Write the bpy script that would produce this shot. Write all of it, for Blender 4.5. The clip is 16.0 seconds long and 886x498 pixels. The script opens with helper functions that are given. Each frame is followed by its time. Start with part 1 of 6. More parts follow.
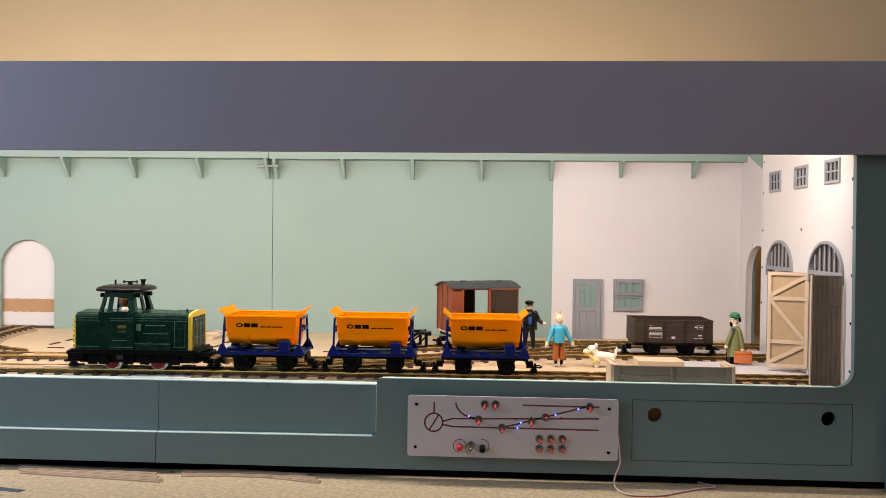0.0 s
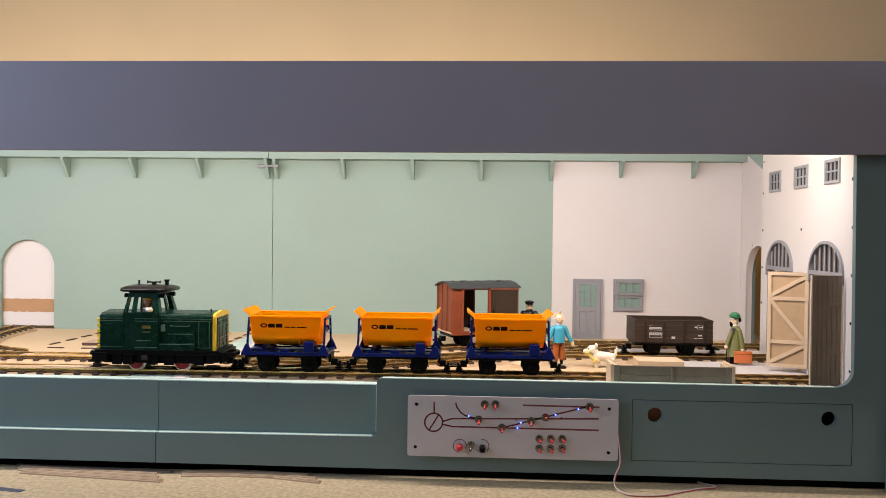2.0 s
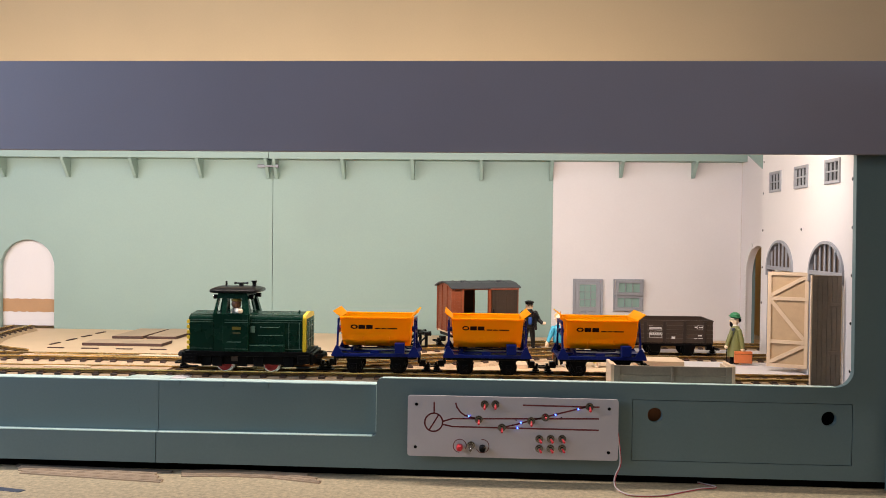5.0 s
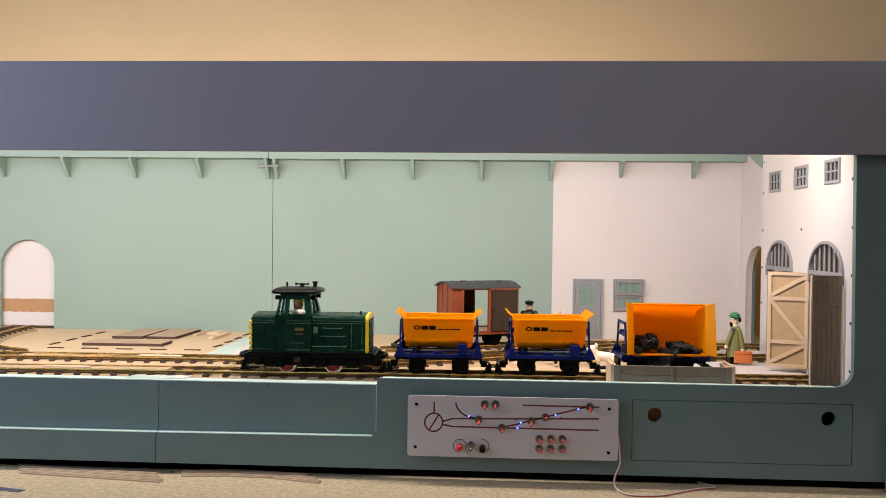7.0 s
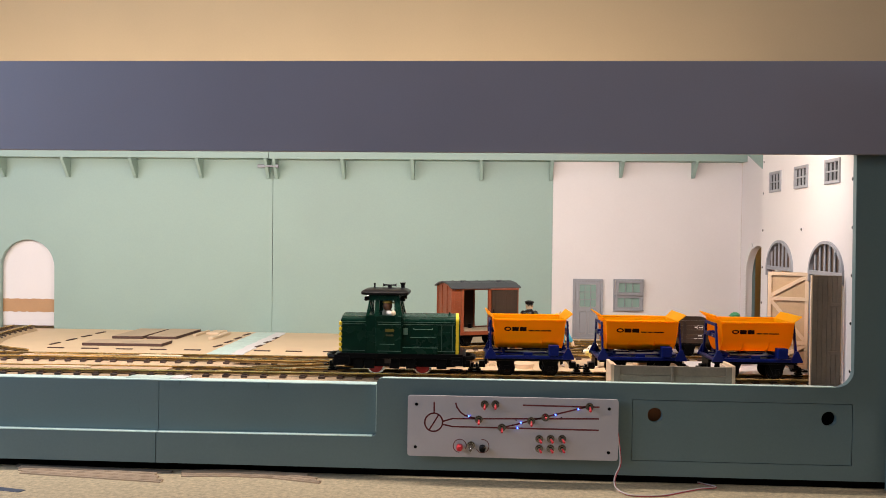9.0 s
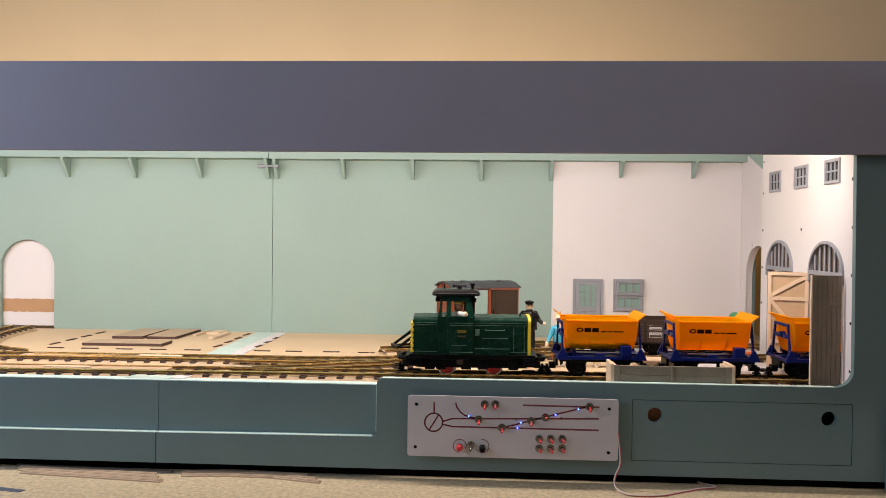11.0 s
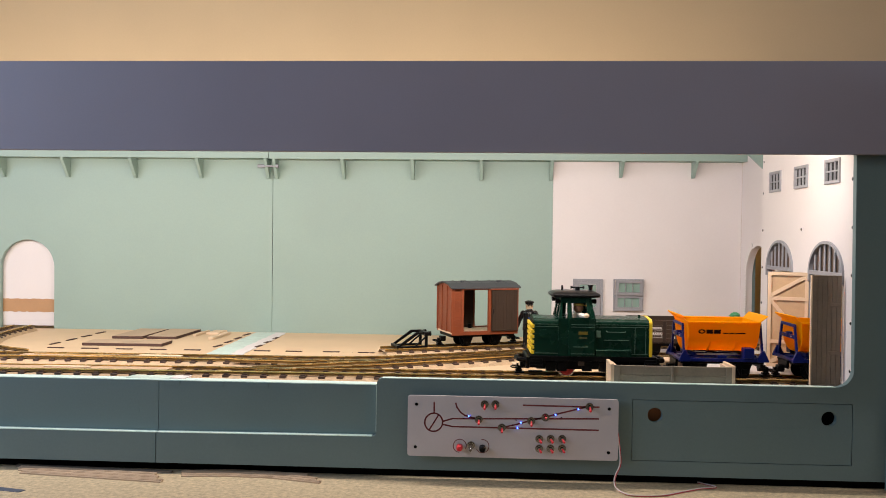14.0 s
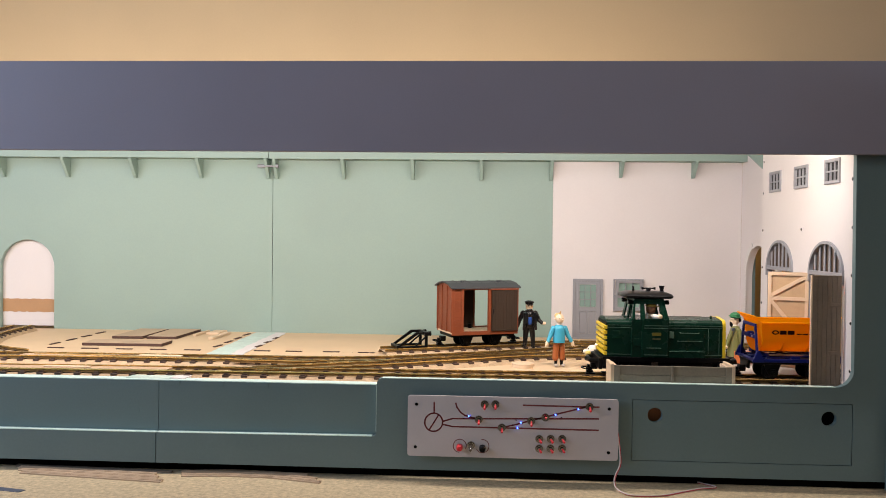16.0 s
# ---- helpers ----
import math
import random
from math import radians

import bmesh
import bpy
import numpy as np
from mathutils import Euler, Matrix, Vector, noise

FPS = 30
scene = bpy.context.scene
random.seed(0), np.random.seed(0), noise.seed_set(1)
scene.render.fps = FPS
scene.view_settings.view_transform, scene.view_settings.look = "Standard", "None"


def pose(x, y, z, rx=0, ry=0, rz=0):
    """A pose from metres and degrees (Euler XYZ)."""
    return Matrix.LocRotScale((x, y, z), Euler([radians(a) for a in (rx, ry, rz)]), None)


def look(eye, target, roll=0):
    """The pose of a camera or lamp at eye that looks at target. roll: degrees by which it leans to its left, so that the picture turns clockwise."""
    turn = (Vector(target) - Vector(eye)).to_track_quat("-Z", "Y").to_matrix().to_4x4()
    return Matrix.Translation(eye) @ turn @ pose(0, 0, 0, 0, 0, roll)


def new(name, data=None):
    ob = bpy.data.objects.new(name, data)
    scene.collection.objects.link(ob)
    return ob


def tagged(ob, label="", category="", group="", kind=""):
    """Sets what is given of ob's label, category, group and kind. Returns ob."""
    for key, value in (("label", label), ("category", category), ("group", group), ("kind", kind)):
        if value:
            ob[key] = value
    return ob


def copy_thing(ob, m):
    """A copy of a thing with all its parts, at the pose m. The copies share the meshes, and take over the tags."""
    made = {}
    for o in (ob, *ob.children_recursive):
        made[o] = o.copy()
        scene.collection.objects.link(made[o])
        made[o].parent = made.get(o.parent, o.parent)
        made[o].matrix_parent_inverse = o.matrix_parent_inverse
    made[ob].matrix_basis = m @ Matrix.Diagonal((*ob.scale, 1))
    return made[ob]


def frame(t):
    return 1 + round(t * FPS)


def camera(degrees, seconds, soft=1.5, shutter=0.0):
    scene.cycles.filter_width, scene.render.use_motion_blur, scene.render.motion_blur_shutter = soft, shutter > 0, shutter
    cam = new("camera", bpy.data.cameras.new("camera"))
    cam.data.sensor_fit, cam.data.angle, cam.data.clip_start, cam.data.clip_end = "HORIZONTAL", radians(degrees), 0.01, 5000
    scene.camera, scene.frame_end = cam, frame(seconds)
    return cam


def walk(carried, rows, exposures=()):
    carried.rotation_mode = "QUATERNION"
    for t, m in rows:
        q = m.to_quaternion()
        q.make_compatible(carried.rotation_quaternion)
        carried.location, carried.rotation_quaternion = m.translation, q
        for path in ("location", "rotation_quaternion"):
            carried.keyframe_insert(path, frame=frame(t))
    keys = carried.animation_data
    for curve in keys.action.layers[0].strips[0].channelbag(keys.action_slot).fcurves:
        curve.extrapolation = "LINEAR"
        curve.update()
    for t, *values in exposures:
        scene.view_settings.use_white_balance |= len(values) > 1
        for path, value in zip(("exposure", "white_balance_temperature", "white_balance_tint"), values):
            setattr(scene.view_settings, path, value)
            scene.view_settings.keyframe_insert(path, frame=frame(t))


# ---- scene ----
cam = camera(58.49, 16.0, soft=0.8, shutter=0.5)
EYE = Vector((0.0, -1.4, 0.269))
VIEW = look(EYE, EYE + Vector((-0.0526, 0.9985, -0.0177)), 0.66)
walk(cam, [(0.0, VIEW), (16.0, VIEW)], exposures=[(0.0, 0.0), (16.0, 0.0)])

# ---- light ----
world = bpy.data.worlds.new("room_world")
scene.world = world
world.use_nodes = True
world.node_tree.nodes["Background"].inputs[0].default_value = (0.75, 0.78, 0.85, 1)
world.node_tree.nodes["Background"].inputs[1].default_value = 0.06


def area(name, m, sx, sy, watts, col, spread=180):
    d = bpy.data.lights.new(name, "AREA")
    d.shape, d.size, d.size_y, d.energy, d.color = "RECTANGLE", sx, sy, watts, col
    d.spread = radians(spread)
    o = new(name, d)
    o.matrix_world = m
    return o


# strip lamps behind the valance and back board, a left window, an assumed ceiling lamp
area("strip_lamp", look((-0.60, -0.012, 0.470), (-0.60, 0.45, 0.11)), 2.28, 0.02, 14.4, (1.0, 0.87, 0.785))
area("back_strip_lamp", look((-1.10, 0.800, 0.34), (-1.10, 1.10, 0.85)), 3.5, 0.03, 11.5, (1.0, 0.80, 0.52))
area("window_light", look((-2.1, -1.05, 0.95), (-0.3, -0.05, 0.35)), 1.1, 1.0, 24.5, (0.62, 0.75, 1.0))
area("room_lamp", look((0.6, -0.9, 1.72), (0.4, -0.4, 0.0)), 0.9, 0.3, 4.0, (1.0, 0.88, 0.76))
# added fill that brightens the fascia's right end; no known source there
area("right_fill_light", look((2.98, -1.2, 0.25), (0.6, -0.05, 0.0)), 1.0, 0.8, 7.0, (0.72, 0.86, 1.0))


# ---- materials ----
def mat(name, col, rough=0.5, metal=0.0, var=0.10, scale=14.0, fine=420.0, bump=0.06, trans=0.0, tcol=None, coat=0.0, spots=0.0, spec=0.5):
    m = bpy.data.materials.new(name)
    m.use_nodes = True
    nt = m.node_tree
    N, L = nt.nodes, nt.links
    b = N["Principled BSDF"]
    tc = N.new("ShaderNodeTexCoord")
    n1, n2 = N.new("ShaderNodeTexNoise"), N.new("ShaderNodeTexNoise")
    n1.inputs["Scale"].default_value, n2.inputs["Scale"].default_value = scale, fine
    n1.inputs["Detail"].default_value, n2.inputs["Detail"].default_value = 5, 3
    L.new(tc.outputs["Object"], n1.inputs["Vector"])
    L.new(tc.outputs["Object"], n2.inputs["Vector"])
    add = N.new("ShaderNodeMath")
    add.operation = "ADD"
    half = N.new("ShaderNodeMath")
    half.operation = "MULTIPLY"
    half.inputs[1].default_value = 0.45
    L.new(n2.outputs["Fac"], half.inputs[0])
    L.new(n1.outputs["Fac"], add.inputs[0])
    L.new(half.outputs[0], add.inputs[1])
    ramp = N.new("ShaderNodeValToRGB")
    e = ramp.color_ramp.elements
    e[0].position, e[1].position = 0.45, 1.0
    e[0].color = tuple(c * (1 - var) for c in col) + (1,)
    e[1].color = tuple(min(1, c * (1 + var)) for c in col) + (1,)
    L.new(add.outputs[0], ramp.inputs[0])
    out = ramp.outputs[0]
    if spots:
        n3 = N.new("ShaderNodeTexNoise")
        n3.inputs["Scale"].default_value = scale * 4
        L.new(tc.outputs["Object"], n3.inputs["Vector"])
        r3 = N.new("ShaderNodeValToRGB")
        r3.color_ramp.elements[0].position, r3.color_ramp.elements[1].position = 0.60, 0.72
        mix = N.new("ShaderNodeMixRGB")
        mix.inputs[2].default_value = tuple(c * (1 - spots) for c in col) + (1,)
        L.new(n3.outputs["Fac"], r3.inputs[0])
        L.new(r3.outputs[0], mix.inputs[0])
        L.new(out, mix.inputs[1])
        out = mix.outputs[0]
    L.new(out, b.inputs["Base Color"])
    rr = N.new("ShaderNodeMapRange")
    rr.inputs["To Min"].default_value, rr.inputs["To Max"].default_value = max(0.03, rough - 0.08), min(1, rough + 0.08)
    L.new(n1.outputs["Fac"], rr.inputs["Value"])
    L.new(rr.outputs[0], b.inputs["Roughness"])
    b.inputs["Metallic"].default_value = metal
    b.inputs["Coat Weight"].default_value = coat
    b.inputs["Specular IOR Level"].default_value = spec
    if bump:
        bp = N.new("ShaderNodeBump")
        bp.inputs["Strength"].default_value, bp.inputs["Distance"].default_value = bump, 0.001
        L.new(n2.outputs["Fac"], bp.inputs["Height"])
        L.new(bp.outputs[0], b.inputs["Normal"])
    if trans:
        tr, mx = N.new("ShaderNodeBsdfTranslucent"), N.new("ShaderNodeMixShader")
        mx.inputs[0].default_value = trans
        if tcol:
            tr.inputs[0].default_value = (*tcol, 1)
        else:
            L.new(out, tr.inputs[0])
        L.new(b.outputs[0], mx.inputs[1])
        L.new(tr.outputs[0], mx.inputs[2])
        L.new(mx.outputs[0], N["Material Output"].inputs[0])
    return m


def glow(name, col, strength):
    m = mat(name, col, 0.3)
    b = m.node_tree.nodes["Principled BSDF"]
    b.inputs["Emission Color"].default_value, b.inputs["Emission Strength"].default_value = (*col, 1), strength
    return m


GREEN = mat("sage_paint", (0.264, 0.360, 0.316), 0.55, var=0.05, scale=5, fine=260, bump=0.05)
# same paint as GREEN, its colour taken darker for the fascia's shade
TEAL = mat("shaded_teal_paint", (0.128, 0.192, 0.200), 0.5, var=0.07, scale=4, fine=300, bump=0.06)
# caught light put into the board edges' colour; also the deck's painted strip
EDGE = mat("lit_edge_and_strip_teal", (0.56, 0.72, 0.68), 0.45, var=0.05)
MAUVE = mat("grey_paint", (0.266, 0.254, 0.312), 0.6, var=0.05, scale=6, fine=350, bump=0.06)
WHITE = mat("white_paint", (0.66, 0.622, 0.615), 0.6, var=0.03, scale=7, fine=240, bump=0.06)
TAN = mat("tan_wall_paint", (0.62, 0.475, 0.305), 0.7, var=0.05, scale=3, fine=200, bump=0.1)
MDF = mat("card_brown", (0.61, 0.45, 0.285), 0.75, var=0.07, scale=9, fine=700, bump=0.05)
# darker and spotted for crumbs and for the shadows between the sleepers
BED = mat("crumb_and_shadow_bed", (0.47, 0.335, 0.205), 0.8, var=0.22, scale=70, fine=600, bump=0.2, spots=0.35)
INFILL = mat("infill_board", (0.46, 0.315, 0.20), 0.7, var=0.16, scale=24, fine=600)
MDF_DARK = mat("burnt_edge", (0.07, 0.035, 0.025), 0.8)
PLY = mat("light_plywood", (0.66, 0.50, 0.34), 0.65, var=0.08, scale=20)
COUNTER = mat("linoleum", (0.54, 0.44, 0.285), 0.55, var=0.34, scale=130, fine=520, bump=0.05, spots=0.22)
GREY = mat("door_grey", (0.27, 0.275, 0.30), 0.5, var=0.06)
PANE = mat("pane_green", (0.23, 0.34, 0.30), 0.15, var=0.05)
SHADE_PANE = mat("shade_dark_pane", (0.020, 0.022, 0.024), 0.2)
SPACE_BROWN = mat("dark_space_brown", (0.075, 0.048, 0.032), 0.7, var=0.3, scale=25)
BLACK = mat("black_plastic", (0.0035, 0.0035, 0.004), 0.38, var=0.2, spec=0.10)
# near-black colour standing in for shade in gaps and hollows
SHADE_BLACK = mat("shade_black", (0.004, 0.0035, 0.003), 0.9, spec=0.05)
LOCO = mat("dark_green_enamel", (0.0032, 0.027, 0.016), 0.27, var=0.1, scale=40, bump=0.02, spec=0.24)
LOCO_LINE = mat("pale_green_line", (0.10, 0.19, 0.14), 0.4)
YELLOW = mat("yellow_enamel", (0.80, 0.56, 0.03), 0.32, var=0.05)
ROOF = mat("cab_roof_black", (0.007, 0.007, 0.0085), 0.30, spec=0.22)
RED = mat("red_wheel", (0.30, 0.012, 0.016), 0.4)
STEEL = mat("bright_steel", (0.72, 0.71, 0.70), 0.25, 1.0)
# brighter brass for the rail heads, darker for webs and feet
BRASSRAIL = mat("rail_head_brass", (0.74, 0.53, 0.20), 0.26, 0.9, var=0.25, scale=30, spots=0.3)
RAILWEB = mat("rail_web_brass", (0.20, 0.120, 0.040), 0.42, 0.55, var=0.3, scale=30)
SLEEPER = mat("brown_sleeper", (0.055, 0.030, 0.020), 0.55, var=0.25, scale=60)
TUB = mat("orange_plastic", (1.0, 0.60, 0.004), 0.34, var=0.03, scale=30, bump=0.015, trans=0.66, tcol=(1.0, 0.46, 0.001), spec=0.20)
BLUE = mat("blue_plastic", (0.005, 0.013, 0.125), 0.34, var=0.06, spec=0.22)
INK = mat("black_print", (0.02, 0.008, 0.005), 0.6, spec=0.05)
COAL = mat("coal", (0.008, 0.008, 0.008), 0.40, var=0.5, scale=200, bump=0.3)
RUST = mat("rust_red_plastic", (0.21, 0.048, 0.015), 0.45, var=0.08, scale=40)
UMBER = mat("dark_brown_plastic", (0.033, 0.0185, 0.0105), 0.5, var=0.12, scale=40)
STANCHION = mat("darker_brown_plastic", (0.020, 0.011, 0.007), 0.5)
SLATE = mat("dark_grey_roof", (0.045, 0.048, 0.055), 0.5, var=0.12)
CRATEWOOD = mat("weathered_grey_wood", (0.235, 0.200, 0.150), 0.7, var=0.18, scale=30, fine=300, bump=0.2)
LEAFWOOD = mat("brown_plank_wood", (0.20, 0.150, 0.105), 0.65, var=0.16, scale=30, fine=300, bump=0.2)
SILVER = mat("grey_panel_sheet", (0.50, 0.475, 0.50), 0.4, 0.0, var=0.03, scale=30, bump=0.02)
MAROON = mat("maroon_line", (0.16, 0.03, 0.035), 0.5)
REDPLASTIC = mat("red_lever", (0.62, 0.035, 0.045), 0.35, spec=0.4)
CHROME = mat("chrome", (0.26, 0.26, 0.28), 0.16, 1.0)
LED = glow("blue_led", (0.03, 0.08, 1.0), 14.0)
LETTER = mat("white_print", (0.62, 0.60, 0.58), 0.5)
OCHRE = mat("ochre_board", (0.36, 0.25, 0.10), 0.7, var=0.1)
STONE = mat("white_stone", (0.66, 0.64, 0.62), 0.7, var=0.06, scale=60, bump=0.3)
SKIN = mat("pale_painted_plastic", (0.80, 0.62, 0.43), 0.45, var=0.03)
SKY = mat("light_blue_plastic", (0.05, 0.36, 0.52), 0.45, var=0.05)
RUSSET = mat("russet_plastic", (0.36, 0.10, 0.025), 0.45)
OLIVE = mat("olive_plastic", (0.17, 0.17, 0.055), 0.45, var=0.1)
HATGREEN = mat("green_plastic", (0.02, 0.17, 0.06), 0.4)
NAVY = mat("navy_plastic", (0.012, 0.06, 0.26), 0.45)
LEATHER = mat("orange_plastic_case", (0.62, 0.17, 0.05), 0.45)
CREAM = mat("white_plastic", (0.82, 0.76, 0.66), 0.5, var=0.03)
BONE = mat("yellow_plastic", (0.66, 0.52, 0.14), 0.5)
HAIR = mat("fair_plastic", (0.66, 0.42, 0.18), 0.5)
REDWIRE = mat("red_wire", (0.42, 0.05, 0.06), 0.4)
WHITEWIRE = mat("white_wire", (0.66, 0.58, 0.56), 0.4)
PLASTER = mat("ceiling_white", (0.7, 0.68, 0.64), 0.8)
FLOORING = mat("room_floor_wood", (0.25, 0.18, 0.12), 0.6)
RULER = mat("blue_grey_steel", (0.16, 0.18, 0.24), 0.4, 0.5)
STRIPWOOD = mat("moulding_wood", (0.47, 0.35, 0.24), 0.6, var=0.12, scale=20)


# ---- mesh helpers ----
def part(name, bm, material, parent=None, label="", smooth=False):
    me = bpy.data.meshes.new(name)
    bmesh.ops.recalc_face_normals(bm, faces=bm.faces[:])
    if smooth:
        for f in bm.faces:
            f.smooth = True
    bm.to_mesh(me)
    bm.free()
    for mm in (material if isinstance(material, (list, tuple)) else [material]):
        me.materials.append(mm)
    o = new(name, me)
    if smooth:
        me.set_sharp_from_angle(angle=radians(40))
    if parent:
        o.parent = parent
    if label:
        o["label"] = label
    return o


def empty(name, m=None):
    o = new(name)
    o.empty_display_size = 0.02
    if m is not None:
        o.matrix_world = m
    return o


def B(bm=None):
    return bm or bmesh.new()


def prism(bm, pts, axis, a, b, bevel=0.0, mi=0):
    """A polygon in the plane across the axis, drawn out from a to b. x: (y, z); y: (x, z); z: (x, y)."""
    old = set(bm.faces) if bevel and mi else None
    put = {"x": lambda p, c: (c, p[0], p[1]), "y": lambda p, c: (p[0], c, p[1]), "z": lambda p, c: (p[0], p[1], c)}[axis]
    v0 = [bm.verts.new(put(p, a)) for p in pts]
    v1 = [bm.verts.new(put(p, b)) for p in pts]
    fs = [bm.faces.new(v0), bm.faces.new(v1[::-1])]
    n = len(pts)
    for i in range(n):
        fs.append(bm.faces.new((v0[i], v0[(i + 1) % n], v1[(i + 1) % n], v1[i])))
    if bevel:
        bmesh.ops.recalc_face_normals(bm, faces=fs)
        es = list({e for f in fs for e in f.edges})
        r = bmesh.ops.bevel(bm, geom=es, offset=bevel, segments=2, affect="EDGES", profile=0.5)
        fs = [f for f in fs if f.is_valid] + r["faces"]
    for f in fs:
        if f.is_valid:
            f.material_index = mi
    if old is not None:
        for f in bm.faces:
            if f not in old:
                f.material_index = mi
    return bm


def box(bm, x0, x1, y0, y1, z0, z1, bevel=0.0, mi=0):
    return prism(bm, [(x0, y0), (x1, y0), (x1, y1), (x0, y1)], "z", z0, z1, bevel, mi)


def cone(bm, p, q, r0, r1, n=16, mi=0):
    p, q = Vector(p), Vector(q)
    m = Matrix.Translation((p + q) / 2) @ (q - p).to_track_quat("Z", "Y").to_matrix().to_4x4()
    r = bmesh.ops.create_cone(bm, cap_ends=True, segments=n, radius1=r0, radius2=r1, depth=(q - p).length, matrix=m)
    for v in r["verts"]:
        for f in v.link_faces:
            f.material_index = mi
    return bm


def ball(bm, c, r, sc=(1, 1, 1), mi=0, u=14, v=9):
    r = bmesh.ops.create_uvsphere(bm, u_segments=u, v_segments=v, radius=r, matrix=Matrix.Translation(c) @ Matrix.Diagonal((*sc, 1)))
    for w in r["verts"]:
        for f in w.link_faces:
            f.material_index = mi
    return bm


def limb(bm, p, q, r0, r1, mi=0):
    cone(bm, p, q, r0, r1, 12, mi)
    ball(bm, p, r0, mi=mi, u=12, v=8)
    return ball(bm, q, r1, mi=mi, u=12, v=8)


def tube(bm, pts, r, n=8, mi=0):
    for a, b in zip(pts, pts[1:]):
        cone(bm, a, b, r, r, n, mi)
    for c in pts[1:-1]:
        ball(bm, c, r, mi=mi, u=n, v=6)
    return bm


def arc(cx, cz, rx, rz, a0, a1, n):
    return [(cx + rx * math.cos(radians(a0 + (a1 - a0) * i / n)), cz + rz * math.sin(radians(a0 + (a1 - a0) * i / n))) for i in range(n + 1)]


def quick(name, args, material, parent=None, label="", bevel=0.0):
    return part(name, box(B(), *args, bevel), material, parent, label)


def structure(o, label, category):
    return tagged(o, label, category, kind="structure")


# ---- the room round the layout ----
structure(quick("wall_north", (-3.2, 3.2, 1.25, 1.35, -0.9, 1.9), TAN), "warm tan painted room wall behind the layout", "wall")
# the opening on this side is made up for the fill light
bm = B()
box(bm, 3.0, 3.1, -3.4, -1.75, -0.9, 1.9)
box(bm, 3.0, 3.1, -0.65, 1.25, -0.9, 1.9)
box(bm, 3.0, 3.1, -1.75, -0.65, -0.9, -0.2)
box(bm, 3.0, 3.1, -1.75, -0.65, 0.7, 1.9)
structure(part("wall_east", bm, TAN), "warm tan painted side wall, opening added for a fill light", "wall")
structure(quick("wall_south", (-3.2, 3.2, -3.5, -3.4, -0.9, 1.9), TAN), "warm tan painted wall behind the viewer", "wall")
bm = B()
box(bm, -3.1, -3.0, -3.4, -1.9, -0.9, 1.9)
box(bm, -3.1, -3.0, -0.7, 1.25, -0.9, 1.9)
box(bm, -3.1, -3.0, -1.9, -0.7, -0.9, 0.2)
box(bm, -3.1, -3.0, -1.9, -0.7, 1.3, 1.9)
structure(part("wall_west", bm, TAN), "warm tan painted wall with a window opening", "wall")
structure(quick("ceiling", (-3.2, 3.2, -3.5, 1.35, 1.9, 2.0), PLASTER), "plain white plastered room ceiling", "ceiling")
structure(quick("floor", (-3.2, 3.2, -3.5, 1.35, -1.0, -0.9), FLOORING), "plain brown wooden room floor", "floor")
counter = tagged(empty("counter", pose(0, 0, 0)), "long counter with a speckled beige linoleum top", "counter")
quick("counter_top", (-2.4, 2.4, -0.75, 1.24, -0.185, -0.155), COUNTER, counter, bevel=0.004)
quick("counter_body", (-2.3, 2.3, -0.65, 1.24, -0.9, -0.185), MDF, counter)

# ---- the layout box ----
SEAM = -0.5725
XE = 0.79
FY = -0.045


def fascia_right():
    bm = B()
    # lower band with the cut-out for the access flap, upper band and post with rounded inner corners
    ax0, ax1, az0, az1 = 0.2536, 0.6195, -0.111, -0.0067
    y0, y1 = FY, FY + 0.012
    left = [(SEAM + 0.0008, -0.1365), (ax0, -0.1365), (ax0, 0.0205)]
    left += arc(-0.1735, 0.0105, 0.010, 0.010, 90, 180, 6) + arc(-0.1915, -0.073, 0.008, 0.008, 0, -90, 6) + [(SEAM + 0.0008, -0.0832)]
    prism(bm, left, "y", y0, y1)
    box(bm, ax0, ax1, y0, y1, -0.1365, az0)
    box(bm, ax0, ax1, y0, y1, az1, 0.0205 - 0.0001)
    box(bm, ax1, XE, y0, y1, -0.1365, 0.0205)
    post = [(0.590, 0.0205), (XE, 0.0205), (XE, 0.43), (0.6172, 0.43)] + arc(0.590, 0.0505, 0.0300, 0.030, 0, -90, 10)[:-1]
    prism(bm, post, "y", y0, y1)
    bmesh.ops.remove_doubles(bm, verts=bm.verts[:], dist=0.0002)
    return bm


front = tagged(empty("layout_front", pose(0, 0, 0)), "teal fascia board, colour darkened for its shade, with a long viewing opening", "fascia")
front["kind"] = "structure"
part("fascia_board", fascia_right(), TEAL, front)
quick("fascia_board", (-1.75, SEAM - 0.0008, FY, FY + 0.012, -0.1365, -0.0834), TEAL, front)
quick("inner_board", (-1.75, SEAM - 0.0006, -0.033, -0.022, -0.125, 0.0062), TEAL, front)
quick("inner_board", (SEAM + 0.0006, -0.17, -0.033, -0.022, -0.125, 0.0062), TEAL, front)
quick("side_post", (0.673, XE, FY - 0.010, FY, -0.15, 0.43), TEAL, front, "teal edge post of the next module", 0.002)
# board edges, coloured paler for the light they catch
quick("board_edge", (-1.75, SEAM - 0.0008, FY - 0.0004, FY + 0.012, -0.0835, -0.0823), EDGE, front, "upper edge coloured pale for the light it catches")
part("board_edge", prism(B(), [(SEAM + 0.0008, -0.0833), (-0.1915, -0.0811), (-0.1915, -0.0799), (SEAM + 0.0008, -0.0821)], "y", FY - 0.0004, FY + 0.012), EDGE, front, "upper edge coloured pale for the light it catches")
quick("board_edge", (-0.1843, -0.1835, FY - 0.0003, FY + 0.012, -0.072, 0.010), EDGE, front, "side edge coloured pale for the light it catches")
